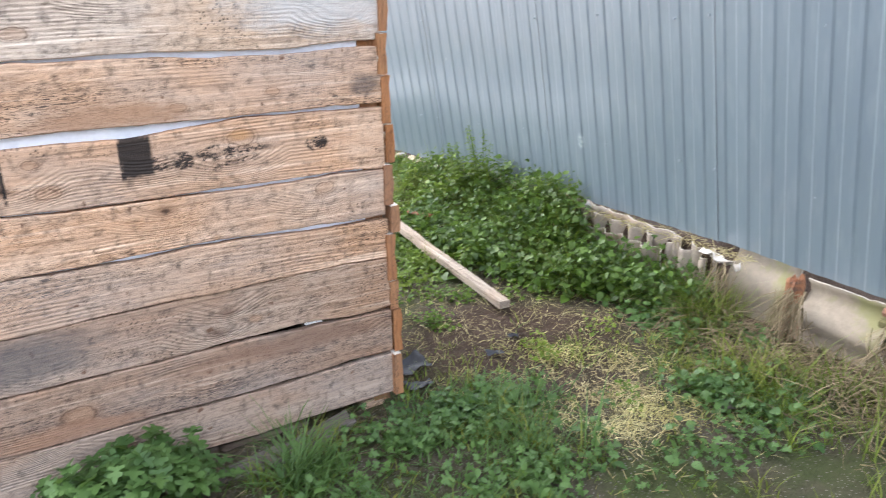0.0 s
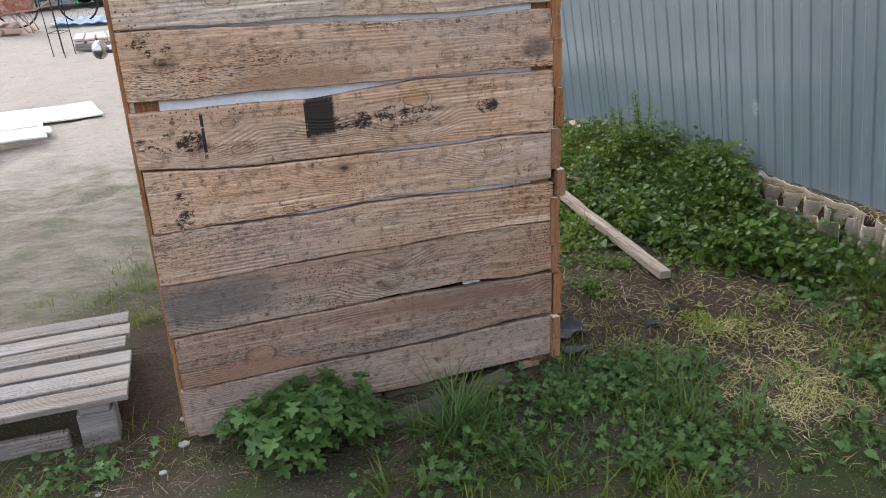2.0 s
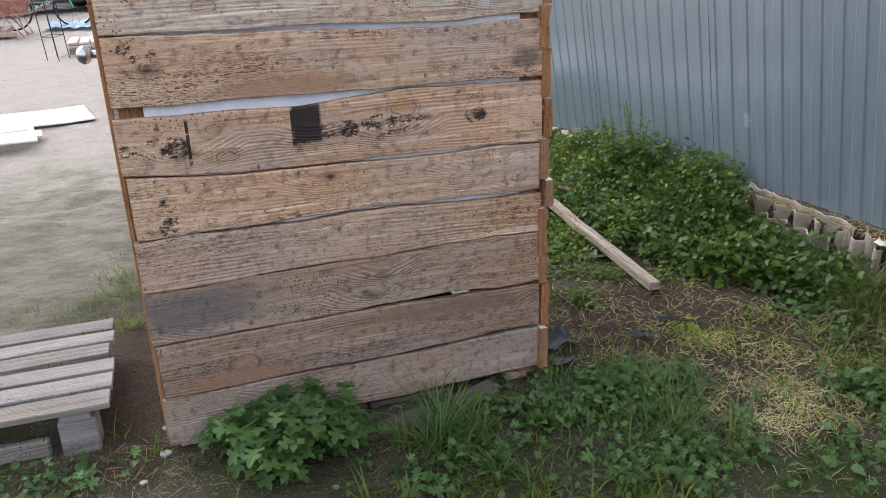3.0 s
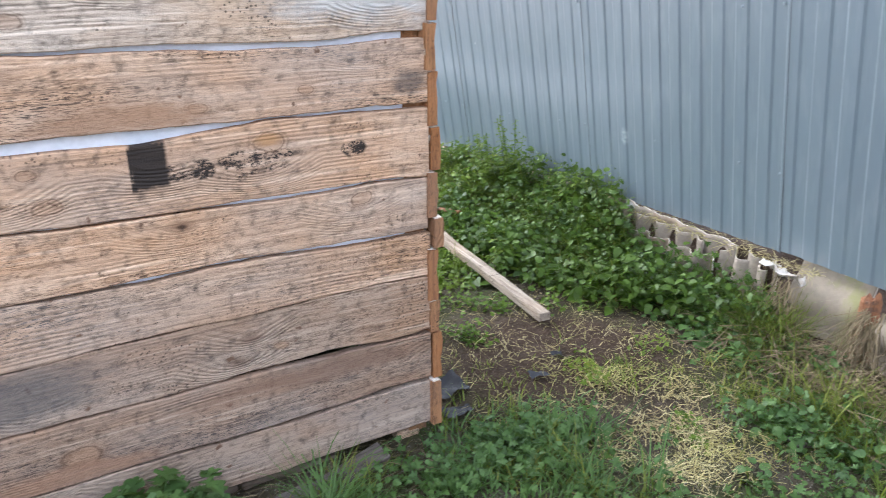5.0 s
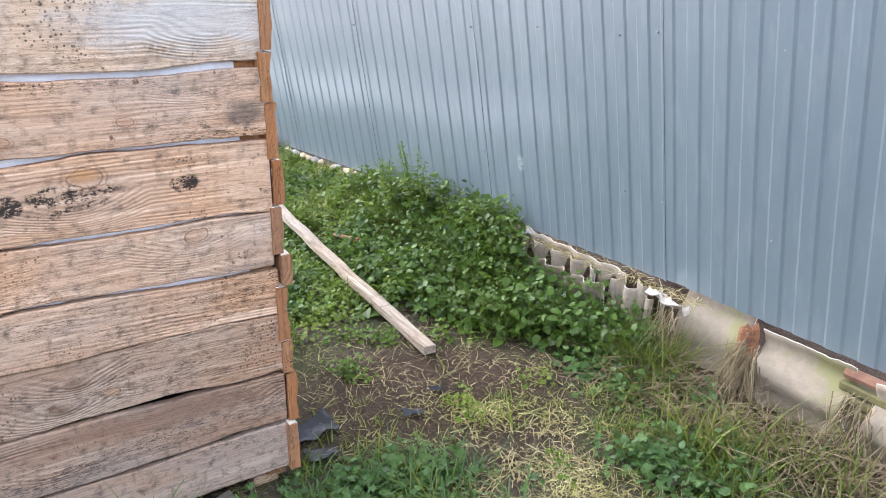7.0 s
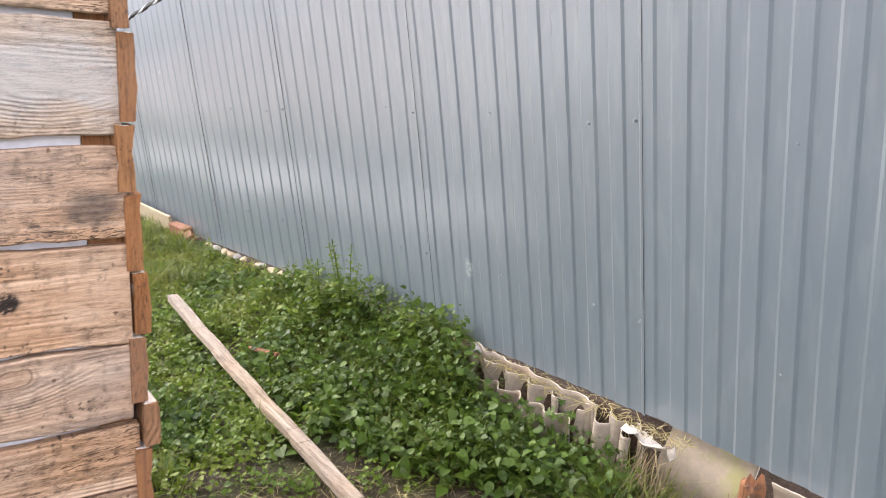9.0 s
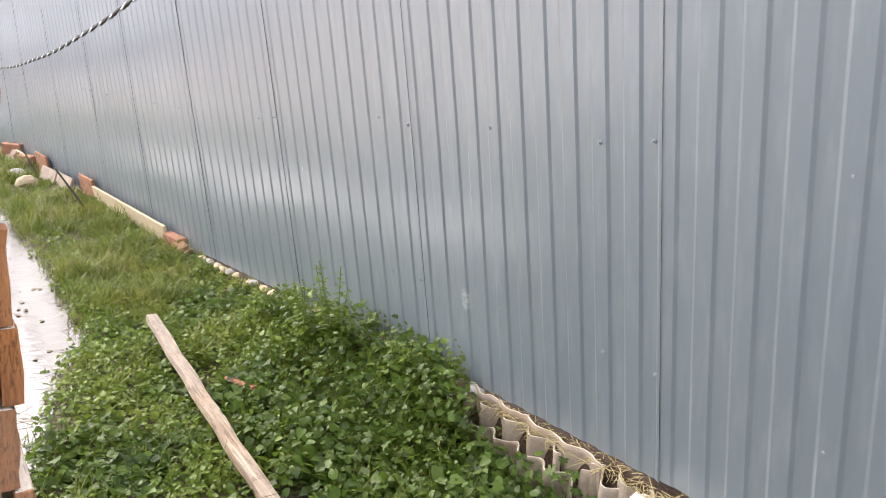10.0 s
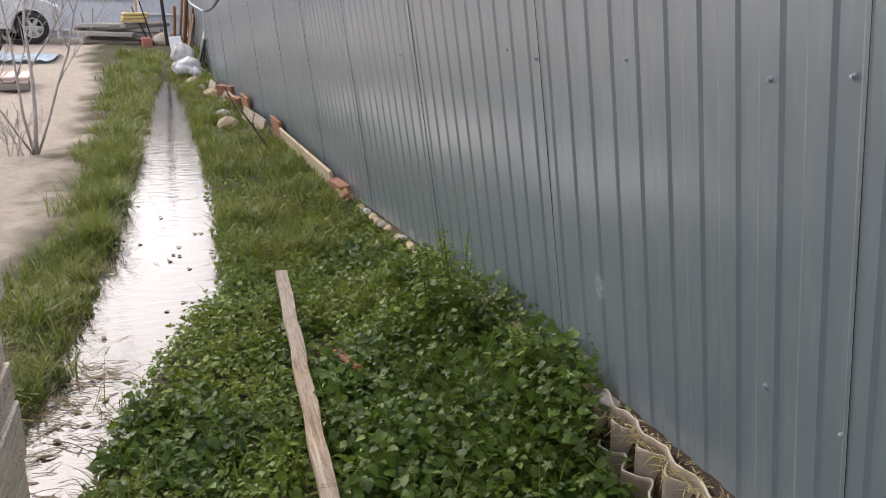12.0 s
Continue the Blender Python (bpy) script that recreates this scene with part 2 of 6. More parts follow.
def mat_sheet():
    """Blue-grey coated profiled steel, chalky and scuffed."""
    m = Mat("blue_grey_coated_steel")
    big = m.noise(m.scaled(m.pos, (1, 1, 0.5), m.rand), 1.6, 4)
    streak = m.noise(m.scaled(m.pos, (1, 1, 0.05), m.rand), 30, 3)
    col = m.mix(big, (0.150, 0.188, 0.218), (0.180, 0.218, 0.248))
    col = m.mix(m.math("MULTIPLY", m.ramp(streak, (0.5, 0.0), (0.8, 1.0)), 0.25), col, (0.33, 0.37, 0.38))
    chip = m.cells(m.scaled(m.pos, (0, 1, 0.3)), 6)
    col = m.mix(m.ramp(chip, (0.018, 0.8), (0.026, 0.0)), col, (0.55, 0.59, 0.6))
    scuff = m.math("MULTIPLY", m.ramp(m.near((2.885, 3.335, 0.52), (0.2, 0.035, 0.06)), (0.2, 0.0), (0.6, 1.0)), m.ramp(m.noise(m.pos, 60), (0.35, 0.0), (0.6, 1.0)))
    col = m.mix(scuff, col, (0.36, 0.41, 0.43))
    rough = m.ramp(m.noise(m.pos, 1.5, 2), (0.3, 0.29), (0.7, 0.33))
    m.bsdf.inputs["Coat Weight"].default_value, m.bsdf.inputs["Coat Roughness"].default_value = 1.0, 0.22
    return m.done(col, rough, 0.16, bump=m.noise(m.scaled(m.pos, (1, 1, 0.2)), 2.2, 1), strength=0.15, distance=0.02, spec=1.0)


STEEL = mat_sheet()


def mat_plain(name, a, b, rough=0.7, metal=0.0, scale=12.0, strength=0.3, distance=0.005, spec=0.4, spots=None):
    """Two tones mixed by fine and coarse noise, with light relief."""
    m = Mat(name)
    v = m.scaled(m.pos, (1, 1, 1), m.rand)
    n1, n2 = m.noise(v, scale, 5), m.noise(v, scale * 7, 4, 0.7)
    col = m.mix(m.ramp(n1, (0.3, 0.0), (0.7, 1.0)), a, b)
    col = m.mix(m.math("MULTIPLY", m.ramp(n2, (0.4, 0.0), (0.7, 1.0)), 0.35), col, tuple(0.55 * c for c in a))
    if spots:
        col = m.mix(m.ramp(m.noise(v, scale * 0.7, 5, 0.65), (0.52, 0.0), (0.62, 0.9)), col, spots)
    return m.done(col, rough, metal, bump=m.math("ADD", n1, m.math("MULTIPLY", n2, 0.5)), strength=strength, distance=distance, spec=spec)


WHITE_FILM = mat_plain("white_membrane", (0.8, 0.8, 0.82), (0.74, 0.75, 0.78), 0.6, scale=5, strength=0.2)
SLATE = mat_plain("asbestos_slate", (0.21, 0.17, 0.135), (0.33, 0.275, 0.21), 0.9, scale=9, strength=0.6, spots=(0.21, 0.155, 0.105))
SLATE_MOSS = mat_plain("mossy_slate", (0.21, 0.17, 0.125), (0.31, 0.255, 0.185), 0.9, scale=5, strength=0.6, spots=(0.19, 0.18, 0.075))
SLATE_EDGE = mat_plain("pale_slate_edge", (0.54, 0.48, 0.40), (0.40, 0.35, 0.28), 0.9, scale=20)
BRICK = mat_plain("orange_brick", (0.2, 0.09, 0.055), (0.29, 0.14, 0.085), 0.9, scale=25, strength=0.6, spots=(0.22, 0.1, 0.06))
ROTTEN = mat_plain("rotten_orange_wood", (0.2, 0.085, 0.04), (0.33, 0.15, 0.07), 0.9, scale=30, strength=0.8, spots=(0.12, 0.07, 0.045))
FOOTING = mat_plain("dusty_brown_block", (0.13, 0.095, 0.07), (0.2, 0.15, 0.115), 0.9, scale=14, strength=0.5)
CONCRETE = mat_plain("grey_concrete", (0.3, 0.28, 0.26), (0.4, 0.38, 0.35), 0.9, scale=8, strength=0.5)
DARK_METAL = mat_plain("dark_metal", (0.03, 0.03, 0.032), (0.06, 0.058, 0.055), 0.5, 0.6, scale=20)
CHROME = mat_plain("worn_chrome", (0.5, 0.48, 0.46), (0.35, 0.34, 0.33), 0.25, 1.0, scale=30, strength=0.05)
SCREW = mat_plain("zinc_screw", (0.3, 0.34, 0.36), (0.22, 0.25, 0.27), 0.4, 0.3, scale=60)
BLACK_FILM = mat_plain("black_plastic", (0.012, 0.012, 0.014), (0.025, 0.025, 0.03), 0.6, scale=9, strength=0.4, distance=0.02)


# ---- mesh helpers ----
def part(name, mesh, material, parent=None, label=""):
    """Links a bmesh or mesh as one object, under a thing or a part."""
    if isinstance(mesh, bmesh.types.BMesh):
        me = bpy.data.meshes.new(name)
        mesh.to_mesh(me)
        mesh.free()
        mesh = me
    if material and not mesh.materials:
        mesh.materials.append(material)
    ob = new(name, mesh)
    if parent:
        ob.parent = parent
    return tagged(ob, label)


def thing(name, label, category, at=(0, 0, 0), group="", kind="", rz=0.0):
    ob = new(name)
    ob.matrix_world = pose(*at, 0, 0, rz)
    ob.empty_display_size = 0.1
    return tagged(ob, label, category, group, kind)


def box(bm, lo, hi, m=None, bevel=0.0):
    r = bmesh.ops.create_cube(bm, size=1.0)
    c = [(a + b) / 2 for a, b in zip(lo, hi)]
    s = [b - a for a, b in zip(lo, hi)]
    mat = Matrix.Translation(c) @ Matrix.Diagonal((*s, 1))
    bmesh.ops.transform(bm, matrix=mat, verts=r["verts"])
    vs = r["verts"]
    if bevel:
        es = {e for v in vs for e in v.link_edges}
        vs = bmesh.ops.bevel(bm, geom=list(es), offset=bevel, segments=1, affect="EDGES")["verts"]
    if m is not None:
        bmesh.ops.transform(bm, matrix=m, verts=vs)
    return vs


def rod(bm, a, b, r0, r1=None, seg=8):
    a, b = Vector(a), Vector(b)
    d = b - a
    m = Matrix.Translation((a + b) / 2) @ d.to_track_quat("Z", "Y").to_matrix().to_4x4()
    return bmesh.ops.create_cone(bm, cap_ends=True, segments=seg, radius1=r0, radius2=r0 if r1 is None else r1, depth=d.length, matrix=m)["verts"]


def tube(bm, pts, r, seg=6):
    """A round tube along points, mitred."""
    pts = [Vector(p) for p in pts]
    rings = []
    for i, p in enumerate(pts):
        d = (pts[min(i + 1, len(pts) - 1)] - pts[max(i - 1, 0)]).normalized()
        s = d.cross(Vector((0, 0, 1)))
        s = s.normalized() if s.length > 1e-4 else Vector((1, 0, 0))
        u = s.cross(d)
        rr = r[i] if isinstance(r, (list, tuple)) else r
        rings.append([bm.verts.new(p + rr * (math.cos(k * 2 * math.pi / seg) * s + math.sin(k * 2 * math.pi / seg) * u)) for k in range(seg)])
    for a, b in zip(rings, rings[1:]):
        for k in range(seg):
            bm.faces.new((a[k], a[(k + 1) % seg], b[(k + 1) % seg], b[k]))
    bm.faces.new(rings[0][::-1])
    bm.faces.new(rings[-1])


def rough_up(bm, amount, scale=4.0, verts=None):
    for v in verts or bm.verts:
        v.co += amount * noise.noise_vector(v.co * scale)


def smooth(ob):
    for p in ob.data.polygons:
        p.use_smooth = True
    return ob


def curve(ys, vs):
    return lambda y: float(np.interp(y, ys, vs))


# ---- ground: one sheet, with the ditch, the bank under the fence and the sandy yard ----
FY = (-8, 2.4, 3.3, 3.9, 5.1, 6.2, 8.3, 10.5, 13, 18.5, 22)
fence_x = curve(FY, (2.96, 2.93, 2.93, 2.92, 2.88, 2.81, 2.68, 2.45, 2.27, 2.16, 2.09))
fence_z = curve(FY, (0.26, 0.235, 0.20, 0.17, 0.08, 0.04, 0.02, 0.03, 0.03, 0.02, 0.02))
fence_lean = curve((0, 5, 12, 22), (-0.17, -0.16, -0.08, 0.0))
WATER_Z = -0.085
ditch_l = curve((3.0, 3.4, 4.0, 4.25, 4.38, 4.55, 5.0, 6.0, 7.2, 9.0, 12.0, 13.0, 16.0), (1.05, 1.06, 1.22, 1.27, 1.36, 1.29, 1.33, 1.38, 1.40, 1.41, 1.42, 1.45, 1.5))
ditch_r = curve((3.0, 3.4, 4.0, 4.5, 5.2, 6.0, 7.5, 9.0, 12.0, 13.0, 16.0), (1.42, 1.46, 1.56, 1.66, 1.93, 1.95, 1.94, 1.93, 1.84, 1.74, 1.6))


def step(a, b, x):
    t = np.clip((x - a) / (b - a), 0, 1)
    return t * t * (3 - 2 * t)


def lump(x, y, s):
    return noise.noise((x * s, y * s, 0.3 * s))


def ground_z(x, y):
    z = -0.065 + 0.012 * lump(x, y, 3.1) + 0.02 * lump(x, y, 0.9)
    z += 0.16 * step(0.5, 0.05, fence_x(y) - x) * float(0.25 + 0.75 * step(2.9, 3.5, y)) * float(1 - 0.6 * step(3.5, 6, y))
    z += 0.12 * float(step(12, 18, y))
    z += 0.008 * lump(x, y, 11) + 0.005 * lump(x, y, 27)
    if 2.3 < y < 6:
        z += (fence_z(y) - 0.025 - z) * float(step(0.05, 0.02, fence_x(y) - x)) * float(step(2.3, 2.5, y)) * float(step(6, 4.5, y))
    if y > 2.6:
        w = 0.02 * lump(x, y, 7)
        inside = min(x - ditch_l(y) - w, ditch_r(y) + w - x)
        z -= 0.11 * float(step(-0.05, 0.06, inside)) * float(step(3.0, 3.3, y)) * float(step(15.5, 13.5, y))
        z += 0.02 * float(step(-0.30, -0.05, inside)) * float(step(3.2, 4, y))
    if y > 3 and x < 1.2:
        a = float(step(3.4, 4.6, y)) * float(step(1.15, 0.85, x))
        z += a * (0.045 * abs(lump(x, y, 2.6)) + 0.022 * lump(x * 0.6, y, 6))
    return z


def lines(*spans):
    v = []
    for a, b, d in spans:
        n = max(1, round((b - a) / d))
        v += [a + (b - a) * i / n for i in range(n)]
    return np.array(v + [spans[-1][1]])


def build_ground():
    gx = lines((-3000, -300, 900), (-300, -30, 60), (-30, -6, 4), (-6, -1.2, 0.12), (-1.2, 3.3, 0.03), (3.3, 6, 0.3), (6, 30, 6), (30, 300, 60), (300, 3000, 900))
    gy = lines((-3000, -300, 900), (-300, -20, 40), (-20, 0.4, 1.5), (0.4, 5.2, 0.03), (5.2, 9, 0.06), (9, 15, 0.12), (15, 26, 0.4), (26, 60, 6), (60, 300, 60), (300, 3000, 900))
    verts, near, sandy = [], [], []
    for y in gy:
        for x in gx:
            verts.append((x, y, ground_z(x, y) if -7 < x < 4 and -3 < y < 26 else -0.06))
            wob = 0.25 * noise.noise((x * 2.2, y * 2.2, 5)) + 0.12 * noise.noise((x * 7, y * 7, 9))
            edge = np.interp(y, (2.0, 3.6, 4.6, 6, 9, 14, 17), (-3, -0.3, 0.55, 0.95, 0.9, 0.65, 0.2))
            sandy.append((0.5 + 0.5 * float(step(4.4, 6.6, y + 2 * wob))) * float(step(-0.18, 0.18, edge + wob - x)) * float(step(2.4, 4.2, y + wob)))
            bare = np.exp(-(((x - 1.95) / 0.55) ** 2 + ((y - 2.6) / 0.5) ** 2) * 1.4) + 0.8 * np.exp(-(((x + 0.02) / 0.14) ** 2 + ((y - 2.85) / 0.6) ** 2))
            bare += 0.7 * float(step(0.16, 0.08, fence_x(y) - x))
            near.append(float(np.clip(1.6 * bare + 0.6 * wob, 0, 1)))
    nx, ny = len(gx), len(gy)
    faces = [(j * nx + i, j * nx + i + 1, (j + 1) * nx + i + 1, (j + 1) * nx + i) for j in range(ny - 1) for i in range(nx - 1)]
    me = bpy.data.meshes.new("ground")
    me.from_pydata(verts, [], faces)
    for name, vals in (("sandy", sandy), ("bare", near)):
        a = me.attributes.new(name, "FLOAT", "POINT")
        a.data.foreach_set("value", vals)
    m = Mat("earth_and_sand")
    n1, n2, n3 = m.noise(m.pos, 4, 5), m.noise(m.pos, 22, 6, 0.65), m.noise(m.pos, 110, 5, 0.7)
    soil = m.mix(n2, (0.028, 0.018, 0.012), (0.10, 0.062, 0.04))
    soil = m.mix(m.ramp(n3, (0.5, 0.0), (0.75, 0.6)), soil, (0.2, 0.15, 0.1))
    turf = m.mix(n2, (0.055, 0.045, 0.03), (0.13, 0.105, 0.07))
    turf = m.mix(m.ramp(n1, (0.42, 0.0), (0.62, 0.75)), turf, m.mix(n3, (0.04, 0.06, 0.012), (0.09, 0.11, 0.03)))
    turf = m.mix(m.ramp(m.cells(m.pos, 75), (0.16, 0.9), (0.24, 0.0)), turf, m.mix(n1, (0.34, 0.31, 0.26), (0.16, 0.14, 0.11)))
    sand = m.mix(n1, (0.43, 0.365, 0.295), (0.55, 0.475, 0.39))
    sand = m.mix(m.ramp(n2, (0.5, 0.0), (0.8, 0.5)), sand, (0.33, 0.26, 0.185))
    sand = m.mix(m.ramp(m.noise(m.scaled(m.pos, (1, 2.2, 1)), 9, 5, 0.7), (0.6, 0.0), (0.68, 0.6)), sand, (0.22, 0.19, 0.12))
    sand = m.mix(m.math("MULTIPLY", m.ramp(m.near((-0.5, 4.6, 0), (1.9, 2.2, 2)), (0.05, 0.0), (0.5, 0.75)), m.ramp(m.noise(m.scaled(m.pos, (1, 1.6, 1)), 5, 6, 0.7), (0.4, 0.0), (0.62, 1.0))), sand, m.mix(n3, (0.10, 0.105, 0.045), (0.24, 0.225, 0.13)))
    col = m.mix(m.attr("bare"), turf, soil)
    col = m.mix(m.attr("sandy"), col, sand)
    m.done(col, 0.95, bump=m.math("ADD", m.math("ADD", n2, m.math("MULTIPLY", n3, 0.6)), m.math("MULTIPLY", m.noise(m.scaled(m.pos, (1, 1.8, 1)), 7, 5, 0.6), 2.2)), strength=0.95, distance=0.045, spec=0.2)
    me.materials.append(m.mat)
    return smooth(tagged(new("ground", me), "sandy yard earth with damp soil and worn turf", "ground", kind="structure"))


build_ground()


def build_water():
    m = Mat("still_ditch_water")
    rip = m.noise(m.scaled(m.pos, (1, 2, 1)), 9, 3)
    m.done(m.mix(m.noise(m.pos, 3), (0.045, 0.04, 0.034), (0.08, 0.07, 0.058)), 0.04, bump=rip, strength=0.14, distance=0.02, spec=0.95)
    m.bsdf.inputs["IOR"].default_value = 1.41
    ys = np.linspace(3.0, 15.6, 60)
    v = [(x, y, WATER_Z) for y in ys for x in (ditch_l(y) - 0.08, ditch_r(y) + 0.08)]
    me = bpy.data.meshes.new("water")
    me.from_pydata(v, [], [(2 * i, 2 * i + 1, 2 * i + 3, 2 * i + 2) for i in range(len(ys) - 1)])
    me.materials.append(m.mat)
    tagged(new("water", me), "shallow still water filling a narrow ditch", "water", kind="structure")


build_water()

# ---- the profiled steel fence, leaning towards the ditch ----
TOP = 1.92
PITCH, SHEET = 0.1155, 1.155
SEAM0 = 2.459


def fence_point(y, z, out=0.0):
    return (fence_x(y) + (z - fence_z(y)) * fence_lean(y) - out, y, z)


def fence_sheet(y0, i):
    """One sheet: ten shallow ribs, its far edge lapping over the next one."""
    push = 0.0025 * (i % 2)
    lip = 0.0040 if i % 2 else 0.0088
    prof = [(-0.020, lip - 0.0003), (-0.019, lip)]
    for k in range(10):
        b = k * PITCH
        for f, o in ((0.02, 0.0), (0.42, 0.0), (0.51, 0.0050), (0.93, 0.0050)):
            prof.append((b + f * PITCH, o))
    prof += [(10 * PITCH, 0.0), (10 * PITCH + 0.002, 0.0)]
    rnd = random.Random(i * 7 + 1)
    dz, tip = rnd.uniform(-0.006, 0.006), rnd.uniform(-0.0012, 0.0012)
    bm = bmesh.new()
    rows = []
    for k in range(9):
        row = []
        for b, o in prof:
            y = y0 + b
            z = fence_z(y) + dz + (TOP - fence_z(y)) * k / 8
            x, y, z = fence_point(y, z, o + push + tip * (b / SHEET - 0.5) * k / 4)
            x += 0.004 * noise.noise((y * 1.7, z * 1.3, 4.0))
            row.append(bm.verts.new((x, y, z)))
        rows.append(row)
    for a, b in zip(rows, rows[1:]):
        for j in range(len(prof) - 1):
            bm.faces.new((a[j], a[j + 1], b[j + 1], b[j]))
    return bm


def build_fence():
    fence = thing("metal_fence", "leaning blue-grey profiled steel fence above slate sheets", "fence", (2.9, 8, 0))
    fence.matrix_world = Matrix.Identity(4)
    screw = bmesh.new()
    rod(screw, (0, 0, 0), (-0.003, 0, 0), 0.0065, 0.006, 8)
    rod(screw, (-0.003, 0, 0), (-0.008, 0, 0), 0.004, 0.0035, 6)
    me = bpy.data.meshes.new("screw")
    screw.to_mesh(me)
    screw.free()
    rnd = random.Random(4)
    for i in range(-6, 17):
        y0 = SEAM0 + i * 1.157
        part("metal_sheet", fence_sheet(y0, i), STEEL, fence)
        # thin dark tube along the lap, in place of the gap's shadow
        lap = bmesh.new()
        tube(lap, [fence_point(y0 - 0.021, fence_z(y0) + 0.004 + (TOP - fence_z(y0)) * k / 8, 0.0066 if i % 2 else 0.0090) for k in range(9)], 0.0009, 4)
        part("lap_edge", lap, DARK_METAL, fence, "thin dark strip drawn as the shadow gap at the sheet lap")
        for up in (0.325, 0.94):
            for k in (0.006, 0.205, 0.665):
                y = y0 + k + rnd.uniform(-0.01, 0.01)
                s = part("screw", me, SCREW, fence)
                s.location = fence_point(y, fence_z(y) + up + rnd.uniform(-0.012, 0.012), 0.003)
    for up in (0.325, 0.94, 1.6):
        bm = bmesh.new()
        tube(bm, [fence_point(y, fence_z(y) + up, -0.03) for y in np.linspace(-4.4, 22, 30)], 0.02, 4)
        part("rail", bm, DARK_METAL, fence)
    return fence


build_fence()

# ---- the board shed ----
BX = np.linspace(0.10, 1.325, 9)
EDGES = {
    "a": (1.187, 1.184, 1.182, 1.182, 1.178, 1.174, 1.169, 1.177, 1.177),
    "b": (1.005, 0.998, 1.001, 1.000, 0.997, 0.994, 0.994, 0.997, 0.992),
    "c": (0.819, 0.805, 0.796, 0.795, 0.796, 0.797, 0.795, 0.796, 0.786),
    "d": (0.631, 0.637, 0.638, 0.643, 0.645, 0.643, 0.638, 0.635, 0.632),
    "e": (0.476, 0.474, 0.482, 0.487, 0.487, 0.487, 0.490, 0.494, 0.487),
    "f": (0.307, 0.308, 0.312, 0.312, 0.315, 0.319, 0.324, 0.308, 0.311),
    "g": (0.128, 0.132, 0.136, 0.141, 0.137, 0.137, 0.140, 0.150, 0.149),
    "h": (-0.037, -0.027, -0.024, -0.022, -0.020, -0.022, -0.016, -0.011, -0.011),
}
# how far each board's upper edge stays under the lower edge of the board above
GAPS = {
    "b": (0.005, 0.004, 0.008, 0.011, 0.014, 0.018, 0.015, 0.020, 0.016),
    "c": (0.035, 0.032, 0.032, 0.035, 0.024, 0.007, 0.009, 0.017, 0.014),
    "d": (0.004, 0.004, 0.004, 0.004, 0.008, 0.013, 0.014, 0.007, 0.004),
    "e": (0.004, 0.003, 0.012, 0.014, 0.008, 0.011, 0.015, 0.016, 0.013),
    "f": (0.003, 0.003, 0.003, 0.003, 0.004, 0.004, 0.003, 0.004, 0.004),
    "g": (0.004, 0.004, 0.006, 0.004, 0.006, 0.010, 0.019, 0.007, 0.012),
    "h": (0.004, 0.004, 0.006, 0.010, 0.010, 0.010, 0.010, 0.012, 0.010),
}


def board(x0, x1, low, high, y, thick, seed, waney=0.0035, n=64):
    """A board along x between two edge curves, with worn, uneven edges."""
    bm = bmesh.new()
    rows = []
    for i in range(n + 1):
        x = x0 + (x1 - x0) * i / n
        lo = low(x) + waney * (noise.noise((x * 9, seed, 0)) + 0.6 * noise.noise((x * 31, seed, 3)))
        hi = high(x) + waney * (noise.noise((x * 8, seed, 7)) + 0.6 * noise.noise((x * 34, seed, 11)))
        yy = y + 0.004 * noise.noise((x * 2.5, seed, 5))
        e = 0.003
        rows.append([bm.verts.new(p) for p in ((x, yy + e, lo), (x, yy, lo + e), (x, yy - 0.0015 * noise.noise((x * 5, seed, 2)), (lo + hi) / 2), (x, yy, hi - e), (x, yy + e, hi), (x, yy + thick, hi), (x, yy + thick, lo))])
    for a, b in zip(rows, rows[1:]):
        for k in range(7):
            bm.faces.new((a[k], b[k], b[(k + 1) % 7], a[(k + 1) % 7]))
    bm.faces.new(rows[0])
    bm.faces.new(rows[-1][::-1])
    bmesh.ops.recalc_face_normals(bm, faces=bm.faces)
    return bm


